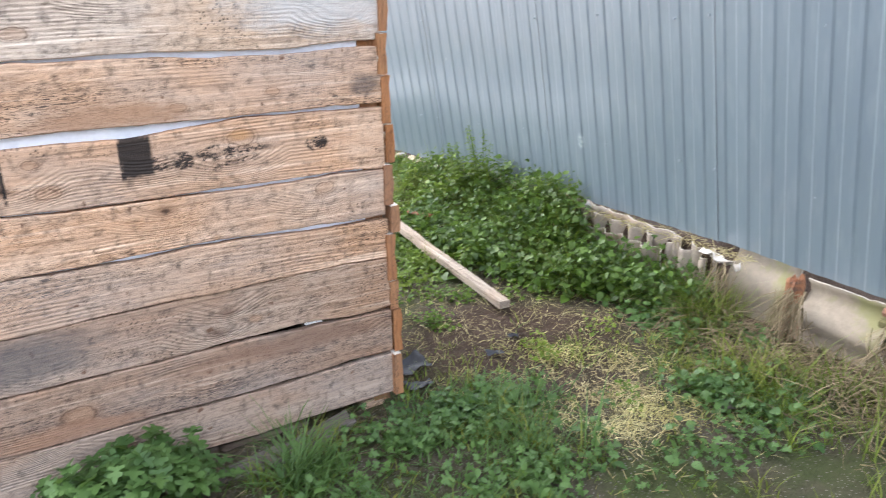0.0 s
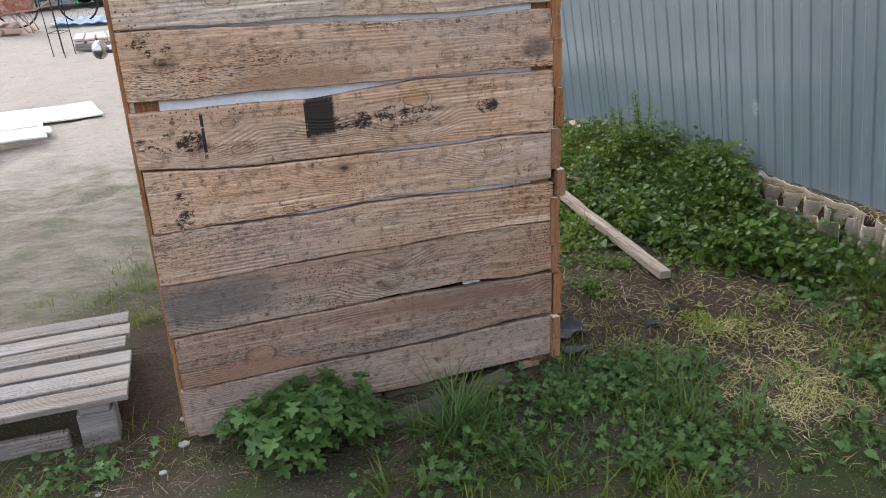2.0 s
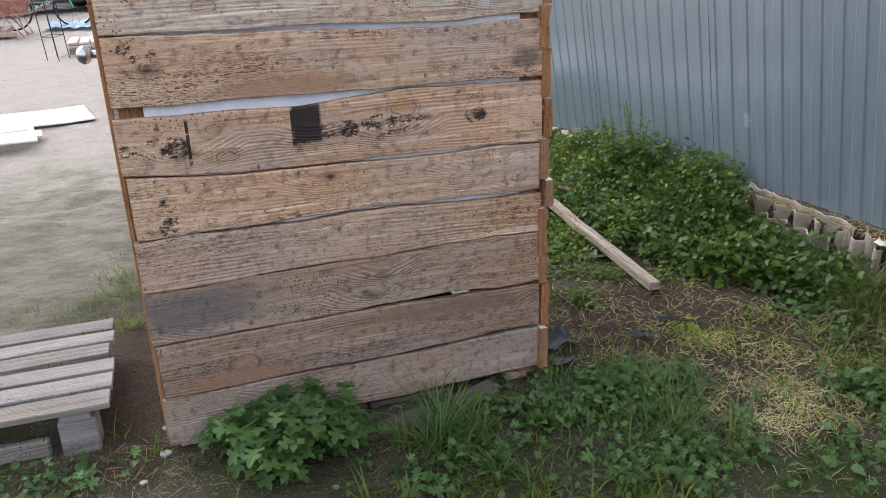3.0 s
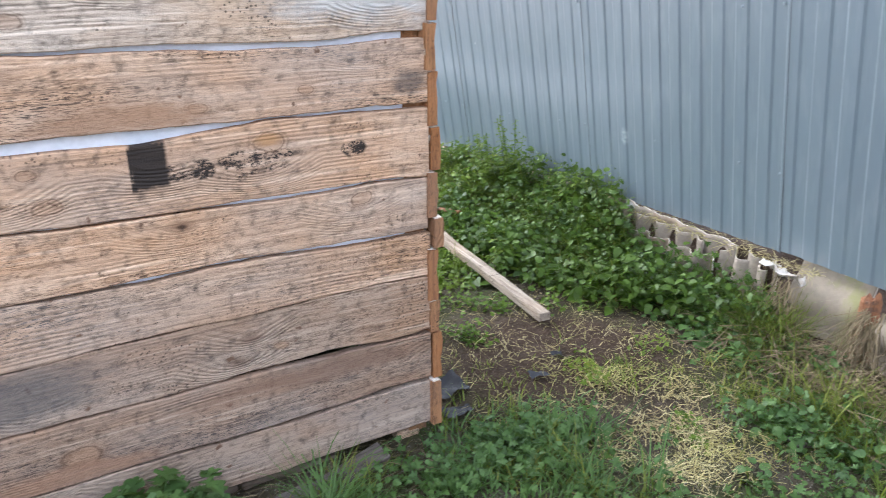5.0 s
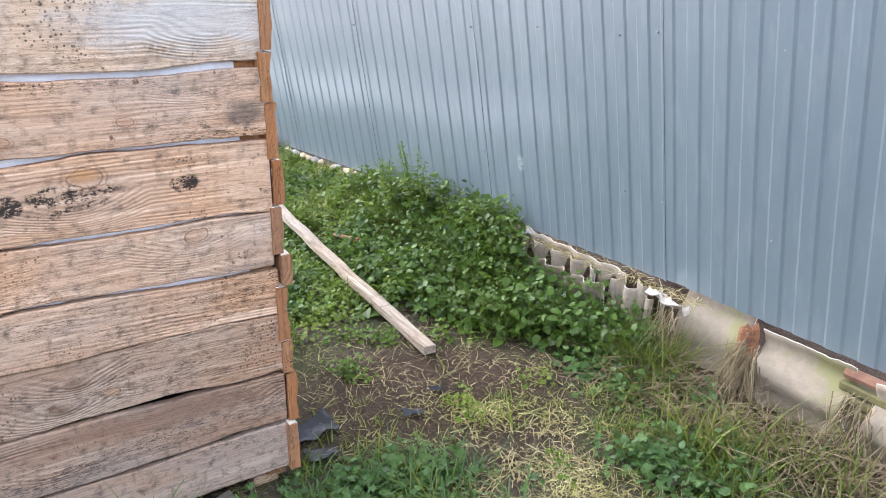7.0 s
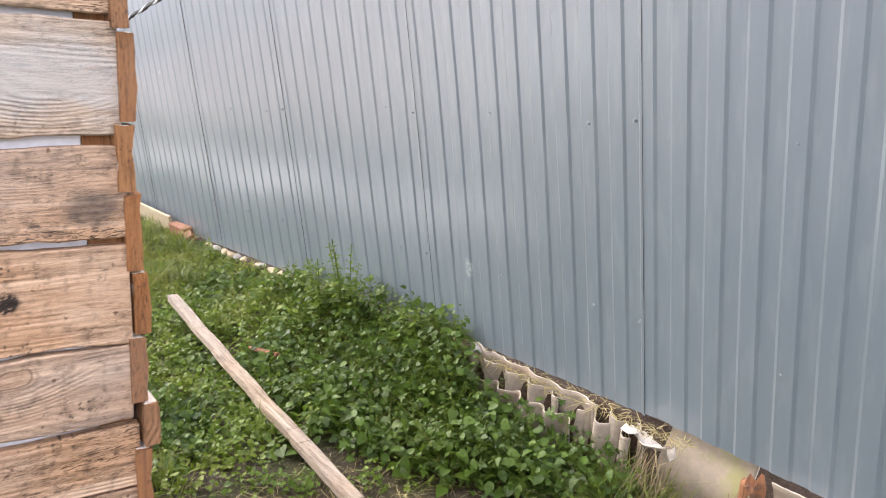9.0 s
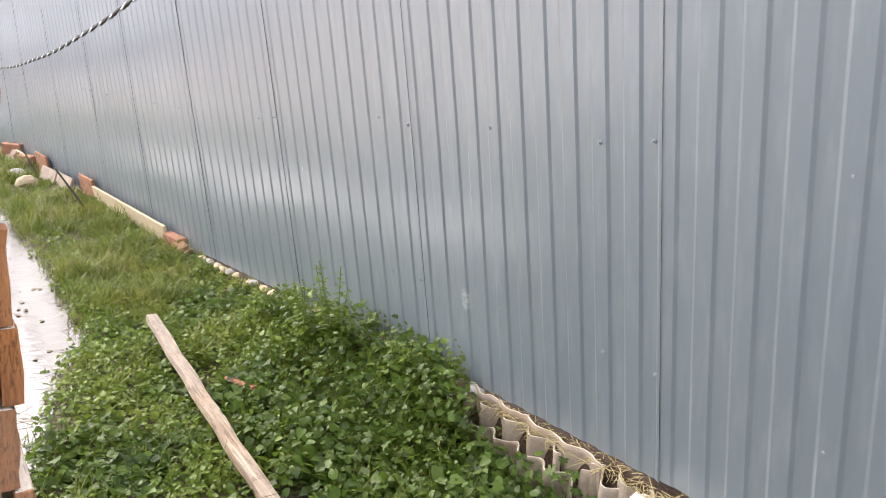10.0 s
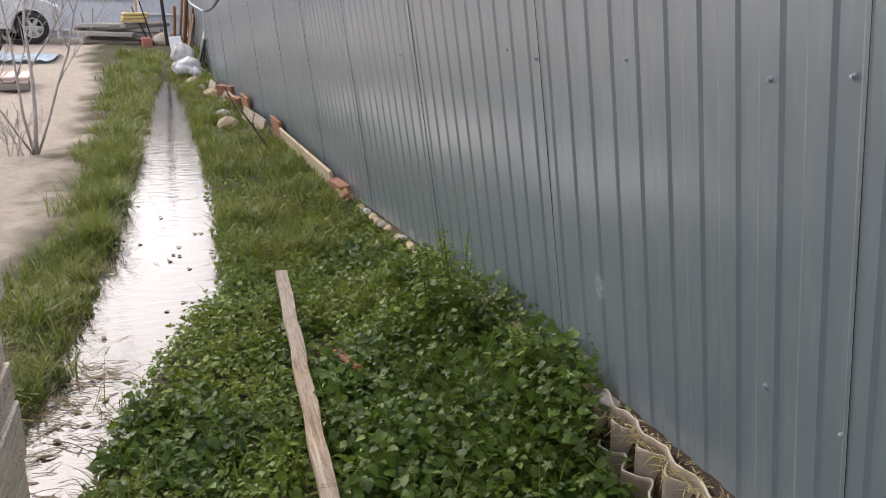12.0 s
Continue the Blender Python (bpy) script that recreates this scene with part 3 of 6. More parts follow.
def build_shed():
    shed = thing("wooden_shed", "small shed clad in rough weathered waney-edged boards", "shed")
    names = "abcdefgh"
    rnd = random.Random(11)
    for i, k in enumerate(names):
        low = curve(BX, EDGES[k])
        if k == "a":
            high = lambda x: 1.375
        else:
            up, gap = EDGES[names[i - 1]], GAPS[k]
            high = curve(BX, [u - g for u, g in zip(up, gap)])
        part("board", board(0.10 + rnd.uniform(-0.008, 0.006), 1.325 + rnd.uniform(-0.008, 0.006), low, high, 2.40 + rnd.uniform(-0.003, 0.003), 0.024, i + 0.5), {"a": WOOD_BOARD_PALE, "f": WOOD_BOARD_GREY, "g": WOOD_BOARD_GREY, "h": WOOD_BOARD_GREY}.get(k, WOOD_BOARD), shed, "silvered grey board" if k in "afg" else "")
    for j in range(4):
        z = 1.385 + 0.175 * j
        part("board", board(0.10, 1.325, lambda x: z, lambda x: z + 0.168, 2.40, 0.024, 20.5 + j), WOOD_BOARD, shed)
    bm = bmesh.new()
    box(bm, (0.174, 2.4285, 0.56), (1.260, 2.4315, 2.05))
    part("membrane", bm, WHITE_FILM, shed, "white building film behind the boards")
    for x0, x1, y0, y1 in ((0.112, 0.172, 2.4285, 2.4325), (1.262, 1.322, 2.4285, 2.4325), (0.112, 0.162, 2.434, 2.484), (1.272, 1.322, 2.434, 2.484), (0.112, 0.162, 3.43, 3.48), (1.272, 1.322, 3.43, 3.48)):
        bm = bmesh.new()
        box(bm, (x0, y0, -0.05), (x1, y1, 2.05))
        part("corner_post", bm, WOOD_RAW, shed, "raw orange pine corner post")
    # side wall towards the fence: board ends show past the front
    zs = [-0.015, 0.142, 0.30, 0.405, 0.57, 0.665, 0.80, 0.925, 1.075, 1.20, 1.36, 1.52, 1.69, 1.86, 2.03]
    for i, (a, b) in enumerate(zip(zs, zs[1:])):
        bm = board(2.405 - rnd.uniform(0, 0.012) - (0.02 if i == 0 else 0), 3.50 + rnd.uniform(-0.012, 0.012), lambda x: a + 0.002, lambda x: b - 0.003, 0, 0.025, 40.5 + i, n=40)
        out_x = 1.350 + rnd.uniform(-0.012, 0.012) + (0.009 if i == 0 else 0.004 if i == 4 else 0)
        bmesh.ops.transform(bm, matrix=Matrix(((0, -1, 0, out_x), (1, 0, 0, 0), (0, 0, 1, 0), (0, 0, 0, 1))), verts=bm.verts)
        part("side_board", bm, WOOD_SIDE, shed, "side board with raw orange end grain")
        cap = bmesh.new()
        y = min(v.co.y for v in bpy.data.objects[scene.collection.objects[-1].name].data.vertices) - 0.004
        box(cap, (out_x - 0.027, y - 0.002, a + 0.003), (out_x + 0.003, y + 0.05, b - 0.004))
        bmesh.ops.subdivide_edges(cap, edges=cap.edges[:], cuts=4, use_grid_fill=True)
        for v in cap.verts:
            if v.co.x > out_x - 0.01:
                v.co.x += 0.007 * noise.noise((v.co.z * 17, i, 2.0)) - 0.001
        rough_up(cap, 0.0025, 45)
        part("end_grain", cap, WOOD_RAW, shed, "raw orange end grain")
    # back and yard side close the shed
    for i in range(12):
        z = -0.03 + 0.172 * i
        part("back_board", board(0.10, 1.325, lambda x: z, lambda x: z + 0.168, 3.485, 0.024, 60.5 + i, n=8), WOOD_BOARD, shed)
    door = bmesh.new()
    for i in range(6):
        box(door, (0.092, 2.432 + 0.175 * i, -0.02), (0.112, 2.602 + 0.175 * i, 2.03), None, 0.002)
    door = part("door", door, WOOD_SIDE, shed, "plank door on the yard side")
    bm = bmesh.new()
    rod(bm, (0.092, 2.475, 1.135), (0.07, 2.475, 1.135), 0.012, 0.010, 12)
    r = bmesh.ops.create_uvsphere(bm, u_segments=14, v_segments=10, radius=0.024, matrix=Matrix.Translation((0.052, 2.475, 1.135)) @ Matrix.Diagonal((0.85, 1, 1, 1)))
    smooth(part("door_knob", bm, CHROME, door, "worn chrome door knob"))
    bm = bmesh.new()
    box(bm, (0.085, 2.424, -0.03), (0.0995, 2.4315, 2.03), None, 0.002)
    part("door_edge", bm, WOOD_RAW, shed)
    bm = bmesh.new()
    box(bm, (0.0, 2.3, 0), (1.45, 3.6, 0.02), Matrix.Translation((0, 0, 2.07)))
    part("roof", bm, SLATE, shed)
    # sill beam and blocks under the shed
    for x0, x1, h in ((0.12, 0.20, -0.02), (0.46, 0.72, -0.028), (0.73, 1.02, -0.03), (1.22, 1.30, -0.02)):
        bm = bmesh.new()
        box(bm, (x0, 2.43, -0.14), (x1, 2.52, h - 0.02), None, 0.006)
        rough_up(bm, 0.006, 14)
        part("foundation_block", bm, FOOTING if x1 - x0 > 0.1 else WOOD_BOARD, shed)
    return shed


build_shed()

# ---- timber and slate beside the fence ----
def build_plank():
    bm = bmesh.new()
    a, b = Vector((2.078, 2.835, -0.022)), Vector((2.165, 4.885, 0.075))
    n = 24
    rows = []
    side = Vector((1, -0.04, 0))
    for i in range(n + 1):
        p = a.lerp(b, i / n) + Vector((0.006 * noise.noise((i * 0.4, 1, 2)), 0, -0.012 * math.sin(math.pi * i / n)))
        w = 0.026 + 0.003 * noise.noise((i * 0.7, 3, 1))
        rows.append([bm.verts.new(p + side * sx * w + Vector((0, 0, sz))) for sx, sz in ((-1, -0.016), (1, -0.016), (1.0, 0.014), (0.9, 0.018), (-0.9, 0.018), (-1, 0.014))])
    for r, q in zip(rows, rows[1:]):
        for k in range(6):
            bm.faces.new((r[k], r[(k + 1) % 6], q[(k + 1) % 6], q[k]))
    bm.faces.new(rows[0][::-1])
    bm.faces.new(rows[-1])
    bmesh.ops.recalc_face_normals(bm, faces=bm.faces)
    tagged(part("plank", bm, WOOD_PLANK), "long pale weathered plank lying across soil and weeds", "plank")
    bm = bmesh.new()
    box(bm, (-0.016, -0.11, -0.008), (0.016, 0.11, 0.008), pose(2.29, 4.02, 0.045, -8, 12, 8), 0.003)
    tagged(part("board_scrap", bm, ROTTEN), "short brown board scrap lying in the weeds", "board")


build_plank()


def slate_sheet(y0, y1, x, zlo, zhi, wave="y", lean=0.0, depth=0.022, pitch=0.13, name="slate_sheet", shift=0.0, label=""):
    """A broken piece of corrugated slate set on edge along the fence; wave names the axis across the ribs."""
    bm = bmesh.new()
    t = 0.007
    ny, nz = max(8, int((y1 - y0) / 0.012)), 14
    g = {}
    for j in range(nz + 1):
        for i in range(ny + 1):
            y = y0 + (y1 - y0) * i / ny
            top = zhi + 0.012 * noise.noise((y * 9, x, 1)) + 0.008 * noise.noise((y * 30, x, 1)) + shift * (i / ny)
            z = zlo + (top - zlo) * j / nz
            u = y if wave == "y" else z
            xx = x + depth * math.cos(2 * math.pi * u / pitch) + lean * (z - zlo)
            yy = y + (0.012 * noise.noise((z * 14, x, 7)) if i in (0, ny) else 0)
            for s in (0, 1):
                g[i, j, s] = bm.verts.new((xx + (s - 0.5) * t, yy, z))
    for j in range(nz):
        for i in range(ny):
            bm.faces.new((g[i, j, 0], g[i, j + 1, 0], g[i + 1, j + 1, 0], g[i + 1, j, 0]))
            bm.faces.new((g[i, j, 1], g[i + 1, j, 1], g[i + 1, j + 1, 1], g[i, j + 1, 1]))
    rim = []
    for i in range(ny):
        rim += [bm.faces.new((g[i, nz, 0], g[i, nz, 1], g[i + 1, nz, 1], g[i + 1, nz, 0])), bm.faces.new((g[i, 0, 1], g[i, 0, 0], g[i + 1, 0, 0], g[i + 1, 0, 1]))]
    for j in range(nz):
        rim += [bm.faces.new((g[0, j, 0], g[0, j, 1], g[0, j + 1, 1], g[0, j + 1, 0])), bm.faces.new((g[ny, j, 1], g[ny, j, 0], g[ny, j + 1, 0], g[ny, j + 1, 1]))]
    for f in rim:
        f.material_index = 1
    me = bpy.data.meshes.new(name)
    bm.to_mesh(me)
    bm.free()
    me.materials.append(SLATE_MOSS if wave == "z" else SLATE)
    me.materials.append(SLATE_EDGE)
    return smooth(tagged(new(name, me), label or "broken corrugated grey slate sheet edging the fence", "slate sheet", "slate along the fence"))


slate_sheet(2.78, 3.30, 2.898, -0.06, 0.175, lean=-0.05)
slate_sheet(2.68, 3.22, 2.858, -0.06, 0.125, lean=-0.05, shift=-0.02)
slate_sheet(2.62, 3.5, 2.922, -0.06, 0.205, lean=-0.1, pitch=0.15, depth=0.010)
slate_sheet(2.44, 2.68, 2.865, -0.06, 0.165, lean=0.06, pitch=0.12, depth=0.026)
slate_sheet(2.40, 2.66, 2.905, -0.06, 0.195)
slate_sheet(2.05, 2.36, 2.88, -0.10, 0.225, wave="z", lean=0.25, pitch=0.21, depth=0.016, label="mossy beige slate sheet leaning under the fence")
slate_sheet(1.625, 1.965, 2.835, -0.16, 0.235, wave="z", lean=0.18, pitch=0.175, depth=0.027, label="mossy corrugated slate sheet with a wavy broken end")
slate_sheet(1.10, 1.545, 2.815, -0.16, 0.235, wave="z", lean=0.18, pitch=0.16, depth=0.022)
slate_sheet(0.4, 1.06, 2.85, -0.16, 0.24, wave="z", lean=0.15, pitch=0.16, depth=0.022)


DIRTY_WOOD = mat_wood("damp_dirty_wood", (0.16, 0.14, 0.12), (0.11, 0.09, 0.075), (0.05, 0.04, 0.03), 0.12)
DULL_FILM = mat_plain("dirty_white_film", (0.52, 0.48, 0.43), (0.62, 0.58, 0.53), 0.6, scale=12, spots=(0.4, 0.34, 0.27))
RUBBLE = mat_plain("tan_rubble", (0.36, 0.29, 0.18), (0.45, 0.37, 0.25), 0.95, scale=30, strength=0.6)


def build_fence_base():
    bm = bmesh.new()
    box(bm, (2.865, 1.985, -0.1), (2.915, 2.045, 0.215), None, 0.006)
    bmesh.ops.subdivide_edges(bm, edges=bm.edges[:], cuts=5, use_grid_fill=True)
    for v in bm.verts:
        v.co += Vector((0.009, 0.012, 0.0)) * noise.noise((v.co.x * 40, v.co.y * 60, v.co.z * 9))
        if v.co.z > 0.15:
            v.co.z += 0.045 * noise.noise((v.co.x * 30, v.co.y * 75, 1.0)) - 0.008
    rough_up(bm, 0.005, 60)
    tagged(part("wooden_stake", bm, ROTTEN), "rotten orange wooden stake between slate sheets", "stake")
    bm = bmesh.new()
    rod(bm, (2.905, 1.66, 0.205), (2.9, 1.30, 0.21), 0.02, 0.02, 8)
    tagged(part("pipe", bm, mat_plain("rusty_pipe", (0.16, 0.08, 0.05), (0.25, 0.13, 0.08), 0.8, scale=30)), "rusty brown pipe under the fence", "pipe")
    mossy = mat_plain("mossy_wood", (0.09, 0.08, 0.03), (0.17, 0.15, 0.06), 0.9)
    stack = thing("slat_stack", "mossy yellow-green slats in a gap under the fence", "slats", (2.905, 1.585, 0.07))
    for k in range(3):
        bm = bmesh.new()
        box(bm, (-0.02, -0.085, 0.038 * k), (0.02, 0.085, 0.03 + 0.038 * k), None, 0.006)
        part("slat", bm, mossy, stack)
    # crumpled white film
    bm = bmesh.new()
    bmesh.ops.create_grid(bm, x_segments=14, y_segments=10, size=0.5, matrix=Matrix.Diagonal((0.085, 0.17, 1, 1)))
    for v in bm.verts:
        v.co += Vector((0.015, 0.015, 0.026)) * noise.noise(v.co * 22) + Vector((0, 0, 0.02 * noise.noise(v.co * 60)))
        v.co = Matrix.Translation((2.865, 2.37, 0.185)) @ Euler((0.1, 0.5, 0.0)).to_matrix().to_4x4() @ v.co
    bmesh.ops.solidify(bm, geom=bm.faces[:], thickness=0.004)
    smooth(tagged(part("plastic_film", bm, DULL_FILM), "crumpled dirty white plastic film on slate", "film"))
    # earth and crumbs filling the foot of the fence
    rnd = random.Random(3)
    for i in range(26):
        y = 3.3 + 0.11 * i + rnd.uniform(-0.05, 0.05)
        bm = bmesh.new()
        bmesh.ops.create_icosphere(bm, subdivisions=2, radius=1, matrix=Matrix.Translation((fence_x(y) - 0.035, y, fence_z(y) - 0.012)) @ Matrix.Diagonal((0.025, rnd.uniform(0.02, 0.05), 0.016, 1)))
        rough_up(bm, 0.016, 28)
        smooth(tagged(part("stone", bm, RUBBLE if i % 3 else CONCRETE), "pale rubble stone at the foot of the fence", "stone", "rubble along the fence"))
    # long pale boards and bricks further along
    for y0, y1, up in ((6.62, 8.42, 0.125), (10.7, 11.5, 0.11)):
        bm = bmesh.new()
        box(bm, (-0.011, 0, -0.14), (0.011, y1 - y0, 0.0), pose(fence_x(y0) - 0.09, y0, fence_z(y0) + up - 0.02, 0, -14, math.degrees(math.atan2(fence_x(y0) - fence_x(y1), y1 - y0))), 0.003)
        tagged(part("edging_board", bm, RUBBLE), "pale edging board set along the fence foot", "board", "edging boards")
    for y0, l, up in ((8.48, 0.42, 0.16), (9.95, 0.45, 0.17)):
        bm = bmesh.new()
        box(bm, (-0.012, 0, -0.2), (0.012, l, 0.0), pose(fence_x(y0) - 0.075, y0, fence_z(y0) + up, 0, -10, 4), 0.003)
        rough_up(bm, 0.006, 12)
        tagged(part("edging_board", bm, ROTTEN), "rotten red-brown board standing at the fence foot", "board", "brown edging boards")
    for x, y, h, tip, turn in ((2.46, 8.15, 0.42, -34, 20), (2.36, 10.0, 0.36, -26, 10)):
        bm = bmesh.new()
        rod(bm, (0, 0, -0.03), (0, 0, h), 0.010, 0.007, 6)
        rough_up(bm, 0.004, 14)
        ob = tagged(part("stick", bm, DIRTY_WOOD), "grey stick leaning in the bank grass", "stick", "leaning sticks")
        ob.matrix_world = pose(x, y, 0.0, 0, tip, turn)
    brick = bmesh.new()
    box(brick, (-0.06, -0.125, -0.033), (0.06, 0.125, 0.033), None, 0.006)
    rough_up(brick, 0.003, 20)
    first = None
    for k, (y, dx, z, rz, tilt) in enumerate(((6.50, 0.05, 0.04, 8, 78), (6.36, 0.05, 0.02, -5, 60), (10.75, 0.06, 0.06, 20, 70), (11.1, 0.08, 0.05, -12, 60), (11.3, 0.1, 0.12, 40, 80), (11.7, 0.12, 0.0, 15, 20), (11.9, 0.06, 0.06, 0, 75))):
        m = pose(fence_x(y) - dx, y, z, 0, tilt, rz)
        if first is None:
            first = tagged(part("brick", brick, BRICK), "loose orange brick leaning on the fence foot", "brick", "loose bricks")
            first.matrix_world = m
        else:
            copy_thing(first, m)
    for k, (x, y, s) in enumerate(((2.22, 9.6, 0.10), (2.18, 10.2, 0.09), (2.18, 12.0, 0.11), (2.05, 12.6, 0.08), (1.98, 13.3, 0.10), (2.1, 13.0, 0.07))):
        bm = bmesh.new()
        bmesh.ops.create_icosphere(bm, subdivisions=2, radius=s, matrix=Matrix.Translation((x, y, 0.0)) @ Matrix.Diagonal((1.1, 0.8, 0.6, 1)))
        rough_up(bm, 0.04, 9)
        tagged(part("stone", bm, CONCRETE if k % 2 else RUBBLE), "rough pale stone on the ditch bank", "stone", "bank stones")
    for k, (y, x) in enumerate(((9.25, 2.42), (9.7, 2.36), (11.35, 2.20), (12.3, 2.12))):
        bm = bmesh.new()
        box(bm, (-0.012, -0.25, -0.15), (0.012, 0.25, 0.09), pose(x + 0.05, y, 0.03, 0, 18, 6), 0.004)
        tagged(part("slate_slab", bm, SLATE), "grey slate slab leaning beside the fence", "slab", "leaning slabs")


build_fence_base()


# ---- pallet step and black film by the shed ----
def build_pallet():
    pal = thing("pallet", "grey weathered slatted wooden pallet lying beside the shed", "pallet")
    rnd = random.Random(5)
    y = 2.50
    for i in range(6):
        w = 0.086 + rnd.uniform(-0.006, 0.006)
        z = 0.10 + rnd.uniform(-0.003, 0.003)
        part("slat", board(-1.25, -0.075 + rnd.uniform(-0.012, 0.012), lambda x: -w, lambda x: 0.0, 0, 0.02, 80 + i, 0.002, 30), WOOD_GREY, pal)
        pal.children[-1].matrix_local = Matrix(((1, 0, 0, 0), (0, 0, -1, y), (0, -1, 0, z), (0, 0, 0, 1)))
        y += w + 0.023
    for x in (-0.17, -0.70, -1.2):
        bm = bmesh.new()
        box(bm, (x - 0.045, 2.505, 0.052), (x + 0.045, 3.13, 0.078), None, 0.003)
        part("stringer", bm, WOOD_GREY, pal)
        for yy in (2.56, 2.8, 3.08):
            bm = bmesh.new()
            box(bm, (x - 0.055, yy - 0.05, -0.085), (x + 0.055, yy + 0.05, 0.052), None, 0.005)
            part("block", bm, WOOD_GREY, pal)
    bm = bmesh.new()
    box(bm, (-1.2, 2.53, -0.08), (-0.26, 2.56, -0.02), pose(0, 0, 0, 0, 1.5, 0), 0.006)
    rough_up(bm, 0.008, 12)
    tagged(part("old_beam", bm, WOOD_GREY), "half-buried rotten beam under the pallet", "beam")
    for i in range(9):
        x, y = rnd.uniform(-0.6, 0.1), rnd.uniform(2.2, 2.6)
        s = rnd.uniform(0.008, 0.02)
        bm = bmesh.new()
        bmesh.ops.create_icosphere(bm, subdivisions=1, radius=s, matrix=Matrix.Translation((x, y, ground_z(x, y) + 0.3 * s)) @ Matrix.Diagonal((1.3, 1, 0.6, 1)))
        tagged(part("pebble", bm, CONCRETE), "small pale pebble on damp earth", "pebble", "pebbles by the pallet")
    for x, y, rx, ry, s in ((1.46, 2.60, 0.10, 0.055, 0.04), (1.45, 2.46, 0.05, 0.035, 0.03), (1.97, 2.60, 0.03, 0.02, 0.02), (1.80, 2.50, 0.035, 0.02, 0.02)):
        bm = bmesh.new()
        bmesh.ops.create_grid(bm, x_segments=12, y_segments=10, size=1, matrix=Matrix.Translation((x, y, ground_z(x, y) + 0.012)) @ Matrix.Diagonal((rx, ry, 1, 1)))
        for v in bm.verts:
            v.co.z = ground_z(v.co.x, v.co.y) + 0.012 + s * abs(noise.noise(v.co * 14)) + 0.01 * noise.noise(v.co * 40)
            v.co += 0.02 * noise.noise_vector(v.co * 16)
        smooth(tagged(part("plastic_film", bm, BLACK_FILM), "scrap of crumpled black plastic trodden into soil", "film", "black film scraps"))
    for x, y, rz, l in ((1.0, 2.33, 14, 0.30), (0.78, 2.30, 4, 0.22), (2.32, 1.80, -20, 0.10)):
        bm = bmesh.new()
        box(bm, (-l / 2, -0.035, -0.014), (l / 2, 0.035, 0.014), pose(x, y, ground_z(x, y) + 0.002, 8, -6, rz), 0.005)
        rough_up(bm, 0.008, 18)
        tagged(part("wood_scrap", bm, DIRTY_WOOD), "grey broken wood scrap lying on the grass", "wood scrap", "wood scraps")


build_pallet()


# ---- hanging cable ----
def build_cable():
    black = mat_plain("black_cable", (0.015, 0.015, 0.016), (0.04, 0.04, 0.042), 0.6)
    white = mat_plain("pale_blue_cable", (0.55, 0.62, 0.68), (0.65, 0.7, 0.74), 0.5)
    pts = [(2.62, 1.7, 1.9), (2.15, 3.4, 1.76), (2.1, 4.5, 1.57), (2.1, 5.4, 1.44), (2.1, 6.95, 1.26), (2.1, 9.0, 1.10), (2.09, 10.9, 1.02), (2.0, 14, 1.04), (1.92, 17.0, 1.22), (1.85, 19.0, 1.53), (1.62, 19.6, 2.3)]
    ys = np.linspace(1.7, 19.6, 240)
    px = np.interp(ys, [p[1] for p in pts], [p[0] for p in pts])
    pz = np.interp(ys, [p[1] for p in pts], [p[2] for p in pts])
    ker = np.ones(9) / 9
    pz[4:-4] = np.convolve(pz, ker, "valid")
    px[4:-4] = np.convolve(px, ker, "valid")
    cable = thing("cable", "twisted black and pale cable sagging along the fence", "cable")
    for k in (0, 1):
        bm = bmesh.new()
        tube(bm, [(x + 0.006 * math.cos(y * 26 + k * math.pi), y, z + 0.006 * math.sin(y * 26 + k * math.pi)) for x, y, z in zip(px, ys, pz) if y < 11.0 or k == 0], 0.0055, 5)
        part("strand", bm, black if k else white, cable, "black strand" if k else "pale blue strand")
    bm = bmesh.new()
    tube(bm, [(x + 0.006 * math.cos(y * 26 + 1.6), y, z + 0.006 * math.sin(y * 26 + 1.6)) for x, y, z in zip(px, ys, pz) if y < 11.0], 0.007, 5)
    part("strand", bm, black, cable, "black strand")


build_cable()


# ---- far end of the yard ----
FAR = 0.06
GALV = mat_plain("pale_grey_sheet", (0.5, 0.53, 0.57), (0.58, 0.61, 0.65), 0.55, scale=2, strength=0.1)
WHITE_PAINT = mat_plain("white_paint", (0.78, 0.79, 0.8), (0.68, 0.69, 0.7), 0.5, scale=6)


